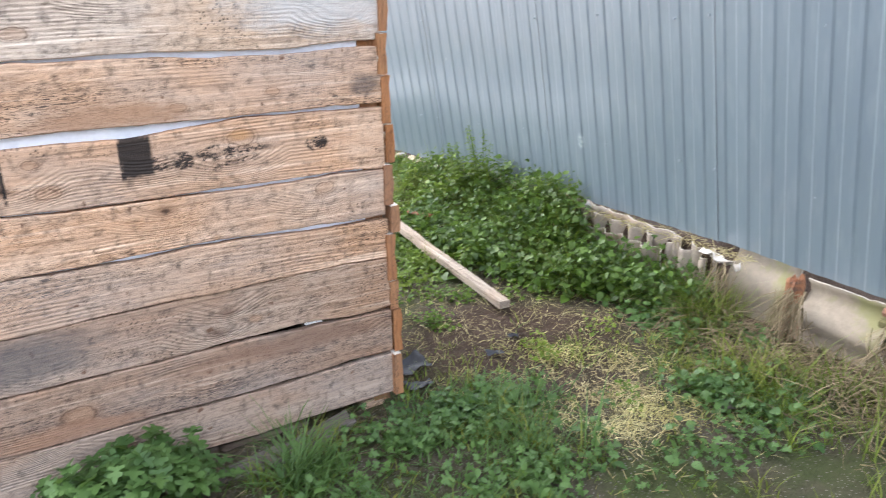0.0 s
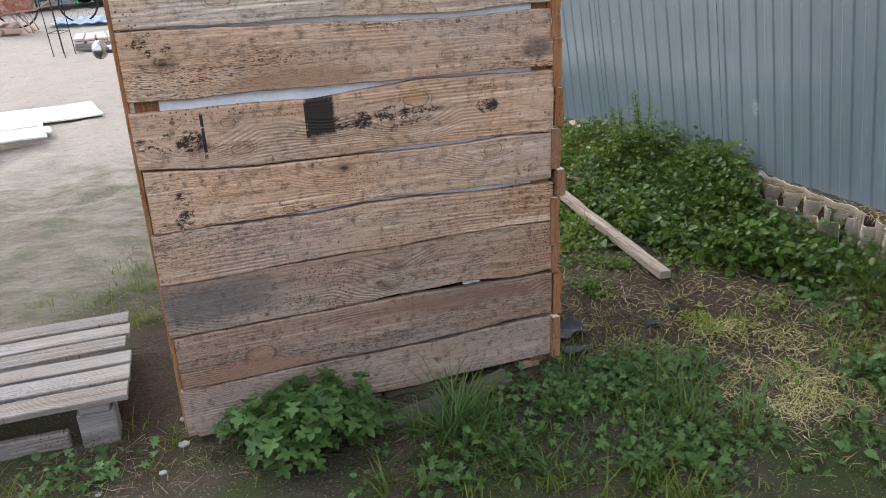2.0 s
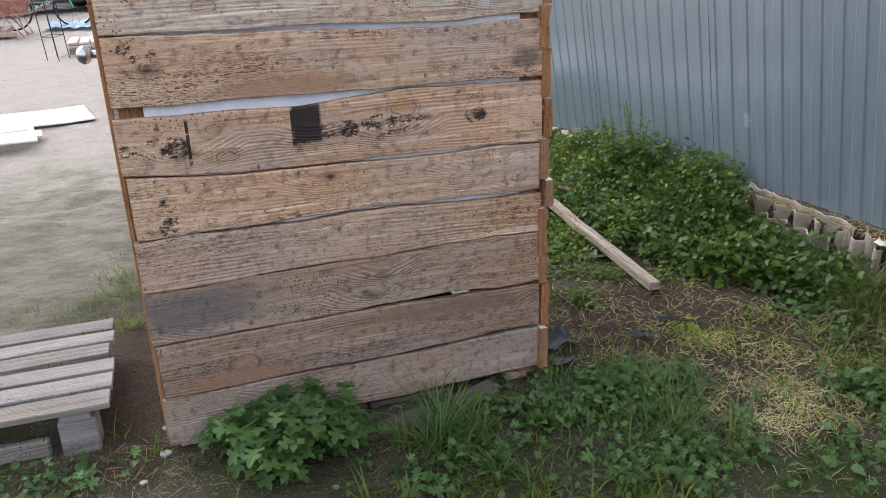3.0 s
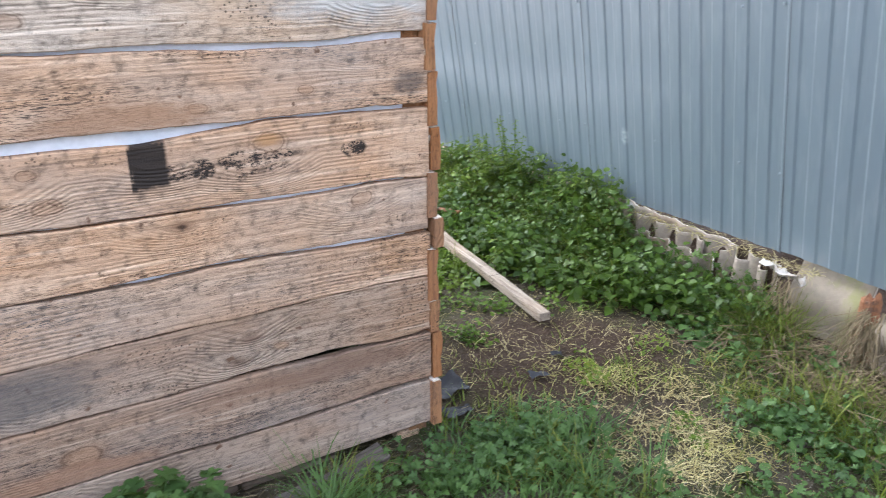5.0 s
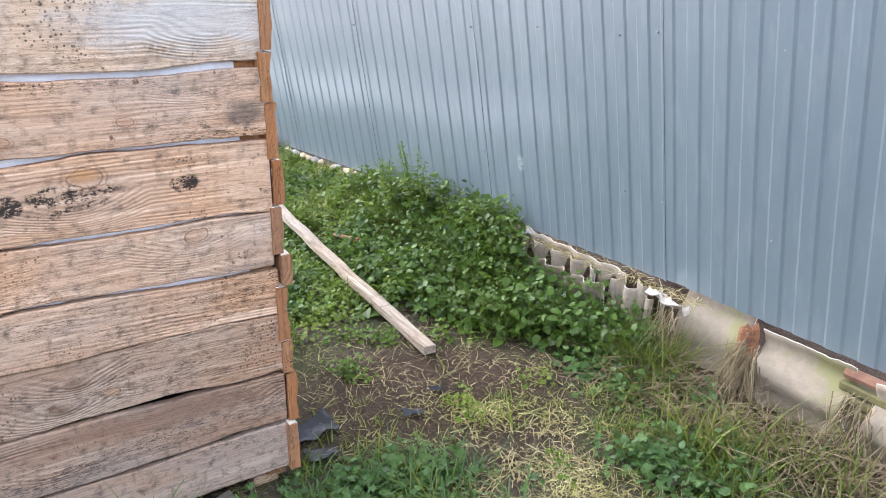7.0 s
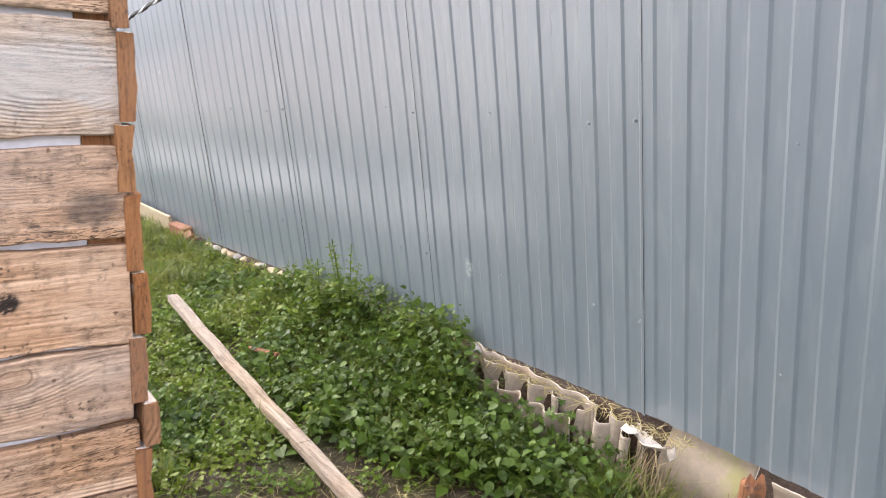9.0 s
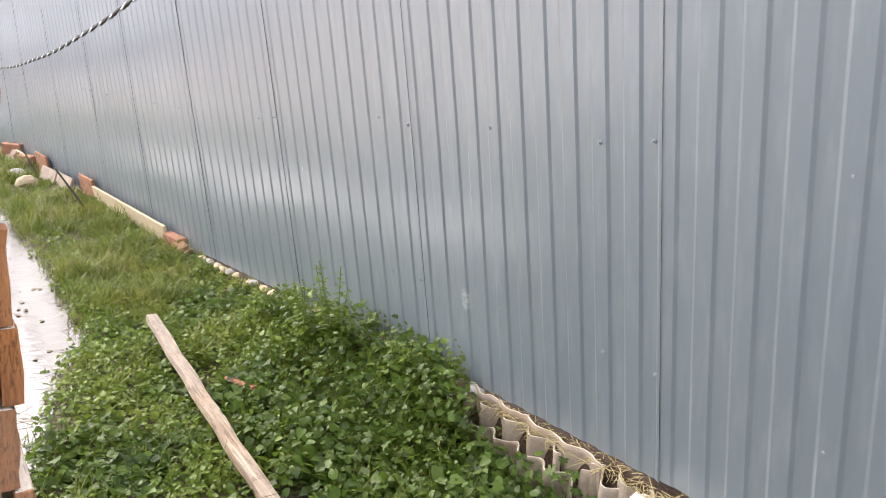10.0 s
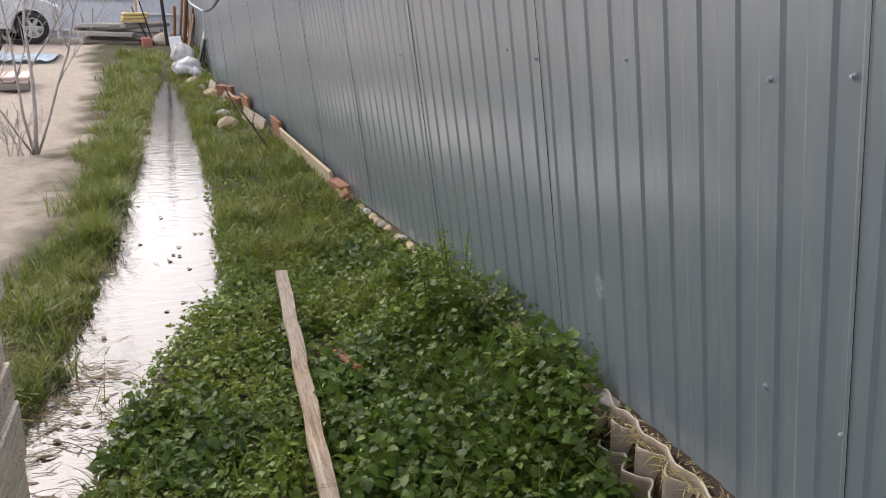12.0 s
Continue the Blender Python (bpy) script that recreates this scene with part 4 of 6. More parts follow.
def build_far_fence():
    fence = thing("far_fence", "pale grey sheet fence on white posts and rails", "fence", (0, 22, FAR))
    x = -9.0
    while x < 0.85:
        bm = bmesh.new()
        n = 36
        rows = [[bm.verts.new((x + 1.1 * i / n, 0.004 * (1 if (i // 2) % 2 else 0), z)) for i in range(n + 1)] for z in (0.0, 1.68)]
        for i in range(n):
            bm.faces.new((rows[0][i], rows[0][i + 1], rows[1][i + 1], rows[1][i]))
        part("panel", bm, GALV, fence)
        x += 1.1
    for x in (-8, -6.1, -4.3, -2.56, -0.79, 0.98, 2.0):
        bm = bmesh.new()
        box(bm, (x - 0.03, -0.08, -0.05), (x + 0.03, -0.02, 1.74), None, 0.004)
        part("post", bm, WHITE_PAINT, fence)
    for z in (0.20, 0.90, 1.70):
        bm = bmesh.new()
        box(bm, (-9, -0.055, z - 0.025), (0.95, -0.015, z + 0.025))
        part("rail", bm, WHITE_PAINT, fence)
    gate = thing("metal_gate", "pale framed gate with a sheet infill", "gate", (1.5, 22, FAR))
    for z in (0.12, 0.55, 0.98, 1.40):
        bm = bmesh.new()
        box(bm, (-0.5, -0.05, z), (0.47, -0.02, z + 0.035), None, 0.003)
        part("gate_bar", bm, WHITE_PAINT, gate)
    bm = bmesh.new()
    box(bm, (-0.5, 0.02, 0.05), (0.47, 0.03, 1.45))
    part("gate_sheet", bm, GALV, gate)


build_far_fence()

SILVER = mat_plain("silver_car_paint", (0.55, 0.56, 0.58), (0.6, 0.61, 0.63), 0.28, 0.35, scale=3, strength=0.02, spec=0.6)
TYRE = mat_plain("tyre_rubber", (0.02, 0.02, 0.02), (0.035, 0.035, 0.035), 0.9, scale=30)
GLASS = mat_plain("dark_car_glass", (0.03, 0.035, 0.04), (0.04, 0.045, 0.05), 0.08, scale=3, strength=0.0, spec=0.9)
ALLOY = mat_plain("alloy_rim", (0.5, 0.5, 0.51), (0.6, 0.6, 0.6), 0.35, 0.7, scale=10, strength=0.05)
BLACK_TRIM = mat_plain("black_trim", (0.02, 0.02, 0.02), (0.03, 0.03, 0.03), 0.6)


def build_car():
    """A hatchback: nose at +x, near side at y = 0."""
    car = thing("car", "silver hatchback parked in front of the far fence", "car", (-1.0, 20.0, FAR + 0.02), rz=22)
    prof = [(-3.55, 0.28), (-3.62, 0.55), (-3.58, 0.92), (-3.45, 1.20), (-3.2, 1.47), (-2.5, 1.53), (-1.75, 1.50), (-1.2, 1.34), (-0.62, 1.02), (-0.1, 0.94), (0.38, 0.82), (0.58, 0.66), (0.62, 0.42), (0.55, 0.24)]
    prof_low = []
    for cx in (0.0, -2.55):
        prof_low += [(cx + 0.36 * math.cos(a), 0.31 + 0.36 * math.sin(a)) for a in np.linspace(-0.2, math.pi + 0.2, 9)]
    pts = prof + prof_low
    bm = bmesh.new()
    rings = []
    for yy, inset in ((0.0, 0.05), (0.05, 0.0), (0.85, -0.02), (1.6, 0.0), (1.65, 0.05)):
        ring = []
        for x, z in pts:
            tum = max(0.0, z - 0.9) * 0.28
            y = yy + (tum if yy < 0.8 else -tum if yy > 0.9 else 0)
            c = Vector((-1.5, 0.75))
            q = Vector((x, z))
            q = q + (c - q).normalized() * inset
            ring.append(bm.verts.new((q.x, y, q.y)))
        rings.append(ring)
    for a, b in zip(rings, rings[1:]):
        for k in range(len(pts)):
            bm.faces.new((a[k], a[(k + 1) % len(pts)], b[(k + 1) % len(pts)], b[k]))
    bm.faces.new(rings[0][::-1])
    bm.faces.new(rings[-1])
    bmesh.ops.recalc_face_normals(bm, faces=bm.faces)
    part("body", bm, SILVER, car)
    for win in (((-1.95, 0.98), (-1.0, 0.98), (-1.32, 1.36), (-1.9, 1.42)), ((-2.95, 1.0), (-2.05, 0.98), (-2.0, 1.42), (-2.8, 1.42))):
        bm = bmesh.new()
        f = bm.faces.new([bm.verts.new((x, max(0, z - 0.9) * 0.28 - 0.012, z)) for x, z in win])
        bmesh.ops.solidify(bm, geom=[f], thickness=0.012)
        part("side_window", bm, GLASS, car, "dark side window")
    bm = bmesh.new()
    f = bm.faces.new([bm.verts.new(p) for p in ((-0.66, 0.18, 1.06), (-0.66, 1.47, 1.06), (-1.18, 1.38, 1.36), (-1.18, 0.27, 1.36))])
    bmesh.ops.solidify(bm, geom=[f], thickness=-0.015)
    part("windscreen", bm, GLASS, car, "dark windscreen")
    for lo, hi in (((-3.3, -0.012, 0.20), (-2.95, 0.3, 0.30)), ((-2.15, -0.012, 0.20), (-0.40, 0.3, 0.30))):
        bm = bmesh.new()
        box(bm, lo, hi, None, 0.01)
        part("sill", bm, BLACK_TRIM, car, "black sill")
    bm = bmesh.new()
    box(bm, (-1.98, -0.004, 0.42), (-1.97, 0.02, 0.96))
    box(bm, (-0.78, -0.004, 0.42), (-0.77, 0.02, 0.96))
    part("door_gap", bm, BLACK_TRIM, car)
    bm = bmesh.new()
    box(bm, (-1.86, -0.02, 0.83), (-1.70, 0.02, 0.86), None, 0.006)
    part("door_handle", bm, SILVER, car)
    bm = bmesh.new()
    box(bm, (-1.05, -0.14, 0.96), (-0.92, 0.0, 1.08), None, 0.03)
    part("wing_mirror", bm, SILVER, car)
    bm = bmesh.new()
    box(bm, (0.30, 0.0, 0.62), (0.56, 0.2, 0.76), pose(0, 0.0, 0), 0.03)
    part("headlight", bm, mat_plain("headlight_glass", (0.6, 0.62, 0.64), (0.7, 0.7, 0.72), 0.1, scale=8), car, "clear headlight")
    for cx in (0.0, -2.55):
        for y0, y1 in ((-0.01, 0.17), (1.48, 1.66)):
            bm = bmesh.new()
            prof_t = [(y0, 0.20), (y0, 0.285), (y0 + 0.03, 0.31), (y1 - 0.03, 0.31), (y1, 0.285), (y1, 0.20)]
            rr = [[bm.verts.new((cx + r * math.cos(a), y, 0.31 + r * math.sin(a))) for y, r in prof_t] for a in np.linspace(0, 2 * math.pi, 28, endpoint=False)]
            for i in range(28):
                for k in range(5):
                    bm.faces.new((rr[i][k], rr[i][k + 1], rr[(i + 1) % 28][k + 1], rr[(i + 1) % 28][k]))
            wheel = smooth(part("wheel", bm, TYRE, car, "black tyre"))
            bm = bmesh.new()
            out_y = y0 + 0.02 if y0 < 1 else y1 - 0.02
            for k in range(6):
                a = k * math.pi / 3
                box(bm, (0.02, -0.012, -0.035), (0.19, 0.012, 0.035), Matrix.Translation((cx, out_y, 0.31)) @ Matrix.Rotation(a, 4, "Y"), 0.006)
            rod(bm, (cx, out_y - 0.015, 0.31), (cx, out_y + 0.015, 0.31), 0.05, 0.05, 14)
            ring = [[bm.verts.new((cx + r * math.cos(a), out_y + d, 0.31 + r * math.sin(a))) for r, d in ((0.175, -0.012), (0.205, -0.012), (0.205, 0.02), (0.175, 0.02))] for a in np.linspace(0, 2 * math.pi, 28, endpoint=False)]
            for i in range(28):
                for k in range(4):
                    bm.faces.new((ring[i][k], ring[i][(k + 1) % 4], ring[(i + 1) % 28][(k + 1) % 4], ring[(i + 1) % 28][k]))
            part("rim", bm, ALLOY, wheel, "silver six-spoke rim")


build_car()


def build_yard():
    rnd = random.Random(9)
    # blue corrugated sheet lying in front of the car
    blue = mat_plain("pale_blue_sheet", (0.42, 0.55, 0.66), (0.52, 0.63, 0.72), 0.4, scale=2)
    bm = bmesh.new()
    n = 40
    rows = [[bm.verts.new((-1.75 + 1.6 * i / n, y, FAR + 0.03 + 0.016 * math.cos(i * 1.25) + 0.04 * noise.noise((i * 0.1, y, 0)))) for i in range(n + 1)] for y in (15.9, 16.4, 16.9, 17.3)]
    for a, b in zip(rows, rows[1:]):
        for i in range(n):
            bm.faces.new((a[i], a[i + 1], b[i + 1], b[i]))
    bmesh.ops.solidify(bm, geom=bm.faces[:], thickness=0.006)
    tagged(part("corrugated_sheet", bm, blue), "pale blue corrugated sheet lying on sand", "metal sheet")
    # stack of boards on a pallet
    pink = mat_plain("pinkish_boards", (0.5, 0.38, 0.33), (0.58, 0.47, 0.41), 0.8, scale=6)
    stack = thing("board_stack", "low stack of pale pinkish boards on a pallet", "boards", (-0.58, 13.1, 0.0), rz=4)
    for k in range(2):
        for i in range(7):
            bm = bmesh.new()
            box(bm, (-0.52 + 0.15 * i, -0.32, 0.062 + 0.04 * k), (-0.39 + 0.15 * i, 0.48, 0.098 + 0.04 * k), pose(0, 0, 0, 0, rnd.uniform(-1, 1), rnd.uniform(-3, 3)), 0.008)
            part("board", bm, pink, stack)
    for y in (-0.3, 0.02, 0.34):
        bm = bmesh.new()
        box(bm, (-0.52, y - 0.04, -0.02), (0.52, y + 0.04, 0.06), None, 0.006)
        part("bearer", bm, WOOD_GREY, stack)
    # wire rack of thin rods
    rack = thing("wire_rack", "tall dark wire rack standing on sand", "rack", (-1.18, 12.3, -0.03))
    for x, y in ((0, 0), (-0.16, 0.15), (0.10, 0.35), (-0.07, 0.5)):
        bm = bmesh.new()
        rod(bm, (x, y, -0.02), (x - 0.10, y + 0.05, 1.6), 0.007, 0.007, 6)
        part("upright", bm, DARK_METAL, rack)
    for z in (0.3, 0.75, 1.15, 1.5):
        bm = bmesh.new()
        s = -0.10 * z / 1.6
        tube(bm, [(0 + s, 0, z), (-0.16 + s, 0.15, z), (-0.07 + s, 0.5, z), (0.10 + s, 0.35, z), (0 + s, 0, z)], 0.005, 5)
        part("rung", bm, DARK_METAL, rack)
    # wheelbarrow
    rust = mat_plain("rusty_red_steel", (0.3, 0.1, 0.07), (0.42, 0.3, 0.24), 0.8, scale=9, spots=(0.5, 0.4, 0.33))
    wb = thing("wheelbarrow", "rusty red wheelbarrow standing on the sandy yard", "wheelbarrow", (-2.15, 15.5, FAR - 0.02), rz=176)
    wb.scale = (0.85, 0.85, 0.9)
    bm = bmesh.new()
    lo = [bm.verts.new(p) for p in ((-0.25, -0.2, 0.38), (0.25, -0.2, 0.38), (0.25, 0.2, 0.38), (-0.25, 0.2, 0.38))]
    hi = [bm.verts.new(p) for p in ((-0.36, -0.3, 0.62), (0.46, -0.3, 0.66), (0.46, 0.3, 0.66), (-0.36, 0.3, 0.62))]
    bm.faces.new(lo[::-1])
    for k in range(4):
        bm.faces.new((lo[k], lo[(k + 1) % 4], hi[(k + 1) % 4], hi[k]))
    bmesh.ops.solidify(bm, geom=bm.faces[:], thickness=0.012)
    part("tray", bm, rust, wb)
    for y in (-0.22, 0.22):
        bm = bmesh.new()
        tube(bm, [(0.55, y * 0.4, 0.2), (0.2, y, 0.36), (-0.4, y, 0.40), (-0.85, y * 1.2, 0.62)], 0.016, 6)
        part("handle", bm, rust, wb)
        bm = bmesh.new()
        tube(bm, [(-0.15, y, 0.38), (-0.28, y * 1.1, 0.0), (-0.2, y * 1.1, 0.0), (0.1, y, 0.37)], 0.014, 6)
        part("leg", bm, rust, wb)
    bm = bmesh.new()
    ring = [[bm.verts.new((0.55 + (0.15 + 0.05 * math.cos(b)) * math.cos(a), 0.04 * math.sin(b), 0.2 + (0.15 + 0.05 * math.cos(b)) * math.sin(a))) for b in np.linspace(0, 2 * math.pi, 8, endpoint=False)] for a in np.linspace(0, 2 * math.pi, 20, endpoint=False)]
    for i in range(20):
        for k in range(8):
            bm.faces.new((ring[i][k], ring[i][(k + 1) % 8], ring[(i + 1) % 20][(k + 1) % 8], ring[(i + 1) % 20][k]))
    rod(bm, (0.55, -0.05, 0.2), (0.55, 0.05, 0.2), 0.10, 0.10, 12)
    part("wheel", bm, TYRE, wb, "black tyre")
    # bicycle
    green = mat_plain("green_bike_paint", (0.08, 0.35, 0.12), (0.1, 0.42, 0.16), 0.4)
    bike = thing("bicycle", "green bicycle leaning by the wheelbarrow", "bicycle", (-1.75, 16.3, FAR), rz=12)
    for x in (-0.5, 0.5):
        bm = bmesh.new()
        tube(bm, [(x + 0.32 * math.cos(a), 0, 0.33 + 0.32 * math.sin(a)) for a in np.linspace(0, 2 * math.pi, 29)], 0.018, 6)
        for a in np.linspace(0, math.pi, 7, endpoint=False):
            rod(bm, (x - 0.31 * math.cos(a), 0, 0.33 - 0.31 * math.sin(a)), (x + 0.31 * math.cos(a), 0, 0.33 + 0.31 * math.sin(a)), 0.002, 0.002, 4)
        part("wheel", bm, TYRE, bike, "black tyre with thin spokes")
    bm = bmesh.new()
    for a, b in (((-0.5, 0.33), (-0.12, 0.3)), ((-0.12, 0.3), (-0.25, 0.8)), ((-0.2, 0.72), (0.33, 0.78)), ((-0.12, 0.3), (0.36, 0.68)), ((0.5, 0.33), (0.3, 0.95)), ((-0.5, 0.33), (-0.22, 0.7))):
        rod(bm, (a[0], 0, a[1]), (b[0], 0, b[1]), 0.016, 0.016, 6)
    part("frame", bm, green, bike, "green frame")
    bm = bmesh.new()
    tube(bm, [(0.2, -0.26, 1.0), (0.3, -0.1, 0.97), (0.3, 0.1, 0.97), (0.2, 0.26, 1.0)], 0.012, 6)
    part("handlebar", bm, DARK_METAL, bike)
    bm = bmesh.new()
    box(bm, (-0.4, -0.07, 0.82), (-0.14, 0.07, 0.88), None, 0.02)
    part("saddle", bm, BLACK_TRIM, bike)
    # brick rubble
    first = None
    bm = bmesh.new()
    box(bm, (-0.125, -0.06, -0.033), (0.125, 0.06, 0.033), None, 0.005)
    for i in range(16):
        m = pose(-2.55 + rnd.uniform(-0.45, 0.35), 15.6 + rnd.uniform(-0.35, 0.5), FAR + 0.02 + 0.07 * (i // 8), rnd.uniform(-12, 12), rnd.uniform(-12, 12), rnd.uniform(0, 180))
        if first is None:
            first = tagged(part("brick", bm, mat_plain("dusty_brick", (0.45, 0.36, 0.3), (0.42, 0.25, 0.17), 0.9, scale=6)), "dusty loose brick in a rubble heap", "brick", "rubble bricks")
            first.matrix_world = m
        else:
            copy_thing(first, m)
    # pale sheets lying on the sand
    sheet = mat_plain("cream_board_sheet", (0.72, 0.69, 0.58), (0.78, 0.76, 0.68), 0.7, scale=4)
    for k, (x, y, l, w, rz) in enumerate(((-1.30, 7.95, 1.6, 0.7, 12), (-1.65, 7.42, 1.5, 0.42, 8), (-1.55, 7.1, 1.5, 0.26, 10), (-1.62, 7.25, 1.4, 0.12, 16), (-1.5, 6.82, 1.4, 0.2, 12), (-1.75, 6.55, 1.3, 0.25, 9))):
        bm = bmesh.new()
        box(bm, (-l / 2, -w / 2, -0.008), (l / 2, w / 2, 0.008), None, 0.002)
        bmesh.ops.subdivide_edges(bm, edges=[e for e in bm.edges if e.calc_length() > 0.1], cuts=6, use_grid_fill=True)
        for v in bm.verts:
            v.co.z += 0.012 * noise.noise(v.co * 3 + Vector((k, 0, 0)))
            v.co.y += 0.01 * noise.noise(v.co * 11)
        ob = tagged(part("thin_sheet", bm, sheet), "cream fibreboard sheet lying flat on sand", "sheet", "sheets on the sand")
        ob.matrix_world = pose(x, y, -0.022 + 0.012 * k, 0, 0, rz)
    # black pole, planks, bag, dark boards and slab pile at the far corner
    bm = bmesh.new()
    rod(bm, (1.58, 19.6, 0.0), (1.42, 19.6, 2.9), 0.035, 0.03, 10)
    tagged(part("pole", bm, DARK_METAL), "slim black metal pole near the fence corner", "pole")
    lamp = thing("yard_lamp", "white lamp shade on a bracket at the black pole", "lamp", (1.46, 19.6, 1.55))
    bm = bmesh.new()
    rod(bm, (0, -0.03, 0.0), (-0.02, -0.16, 0.03), 0.012, 0.012, 6)
    part("bracket", bm, DARK_METAL, lamp)
    bm = bmesh.new()
    rod(bm, (-0.05, -0.18, -0.07), (-0.02, -0.18, 0.10), 0.17, 0.05, 14)
    part("shade", bm, WHITE_PAINT, lamp)
    for k, (x, y, w, h, lean) in enumerate(((1.80, 19.2, 0.06, 1.0, 8), (1.90, 18.9, 0.09, 1.15, 7), (1.98, 18.6, 0.06, 0.95, 10), (1.72, 19.3, 0.05, 0.85, 4), (1.99, 18.2, 0.08, 0.75, 12))):
        bm = bmesh.new()
        box(bm, (-0.013, -w, 0), (0.013, w, h), None, 0.003)
        ob = tagged(part("leaning_plank", bm, WOOD_RAW if k % 2 else WOOD_BOARD), "brown plank standing against the fence corner", "plank", "planks in the corner")
        ob.matrix_world = pose(x, y, 0.03, 0, lean, -20)
    for k, (y, h, lean) in enumerate(((14.7, 0.52, 16), (15.0, 0.62, 12), (15.3, 0.58, 10), (15.6, 0.66, 8))):
        bm = bmesh.new()
        box(bm, (-0.015, -0.10, 0), (0.015, 0.10, h), None, 0.004)
        ob = tagged(part("dark_board", bm, BLACK_TRIM if k % 2 == 0 else CONCRETE), "dark flat board leaning against the metal fence", "board", "dark boards")
        ob.matrix_world = pose(fence_x(y) - 0.05 - h * math.sin(radians(lean)) + 0.03 * k, y, 0.0, 0, lean, 5)
    bag = mat_plain("white_sack", (0.66, 0.66, 0.66), (0.5, 0.5, 0.5), 0.8, scale=9, strength=0.5, distance=0.02, spots=(0.3, 0.29, 0.28))
    for k, (x, y, sx, sy, sz) in enumerate(((1.90, 14.2, 0.20, 0.2, 0.14), (1.86, 14.6, 0.16, 0.15, 0.26), (2.02, 13.8, 0.09, 0.11, 0.10))):
        bm = bmesh.new()
        bmesh.ops.create_icosphere(bm, subdivisions=3, radius=1)
        for v in bm.verts:
            v.co = Vector((v.co.x * sx, v.co.y * sy, v.co.z * sz))
            v.co += 0.08 * noise.noise_vector(v.co * 8 + Vector((k, 0, 0))) + 0.04 * noise.noise_vector(v.co * 24)
        ob = smooth(tagged(part("sack", bm, bag), "slumped dirty white sack by the fence", "sack", "white sacks"))
        ob.location = (x, y, sz * 0.75)
    bm = bmesh.new()
    box(bm, (-0.09, -0.02, 0), (0.09, 0.02, 0.42), None, 0.006)
    ob = tagged(part("foam_panel", bm, WHITE_PAINT), "white foam panel standing among sacks", "panel")
    ob.matrix_world = pose(1.80, 14.75, 0.12, -8, -6, 10)
    first = None
    for k in range(10):
        bm = bmesh.new()
        w = rnd.uniform(0.5, 0.75)
        box(bm, (-w, -0.2, -0.045), (w, 0.2, 0.045), None, 0.012)
        rough_up(bm, 0.02, 5)
        ob = tagged(part("concrete_slab", bm, CONCRETE if k % 3 else WOOD_GREY), "rough grey slab in a low pile by the fence", "slab", "slab pile")
        ob.matrix_world = pose(0.35 + 0.55 * (k % 2) + rnd.uniform(-0.1, 0.1), 20.4 + rnd.uniform(-0.2, 0.2), FAR + 0.04 + 0.085 * (k // 2), rnd.uniform(-2, 2), rnd.uniform(-3, 3), rnd.uniform(-12, 12))
    bm = bmesh.new()
    for k in range(3):
        box(bm, (-0.26, -0.15, 0.07 * k), (0.26, 0.15, 0.07 * k + 0.062), pose(0.02 * k, 0, 0, 0, 0, 4 * k), 0.02)
    ob = tagged(part("yellow_bundle", bm, mat_plain("straw_yellow", (0.55, 0.4, 0.15), (0.62, 0.48, 0.24), 0.8)), "yellow bundle lying on the slab pile", "bundle")
    ob.matrix_world = pose(0.92, 20.3, FAR + 0.45, 0, 0, 6)
    bm = bmesh.new()
    box(bm, (-0.10, -0.08, 0), (0.10, 0.08, 0.2), None, 0.02)
    ob = tagged(part("red_crate", bm, mat_plain("faded_red", (0.36, 0.12, 0.1), (0.42, 0.18, 0.15), 0.7)), "small faded red crate beside the slab pile", "crate")
    ob.matrix_world = pose(1.18, 19.4, FAR - 0.01, 0, 0, 12)
    bm = bmesh.new()
    bmesh.ops.create_icosphere(bm, subdivisions=2, radius=0.2, matrix=Matrix.Diagonal((1.1, 0.9, 0.8, 1)))
    rough_up(bm, 0.05, 6)
    ob = tagged(part("stone", bm, SLATE_EDGE), "large pale stone by the black pole", "stone")
    ob.location = (1.48, 19.9, FAR + 0.1)
    for k, (x, a) in enumerate(((1.3, -14), (1.22, -22), (0.05, 6), (-0.05, -8))):
        bm = bmesh.new()
        rod(bm, (0, 0, -0.02), (0, 0, 0.95 - 0.1 * k), 0.018, 0.014, 6)
        ob = tagged(part("stake", bm, DARK_METAL if k < 2 else WOOD_PLANK), "thin stake leaning at the slab pile", "stake", "thin stakes")
        ob.matrix_world = pose(x, 20.0 + 0.2 * k, FAR - 0.02, 0, a, 0)
    # house and tree past the far fence
    house = thing("house", "yellow-brown house with dark window frames beyond the fence", "house", (-3.2, 33, 0))
    wall = mat_plain("ochre_wall", (0.42, 0.26, 0.1), (0.48, 0.32, 0.15), 0.85, scale=3)
    bm = bmesh.new()
    box(bm, (-5, 0, 0), (5.2, 7, 3.2))
    part("wall", bm, wall, house)
    bm = bmesh.new()
    v = [bm.verts.new(p) for p in ((-5.3, -0.4, 3.1), (5.5, -0.4, 3.1), (5.5, 7.4, 3.1), (-5.3, 7.4, 3.1), (-5.3, 3.5, 5.4), (5.5, 3.5, 5.4))]
    for f in ((0, 1, 5, 4), (2, 3, 4, 5), (0, 4, 3), (1, 2, 5), (3, 2, 1, 0)):
        bm.faces.new([v[i] for i in f])
    part("roof", bm, SLATE, house)
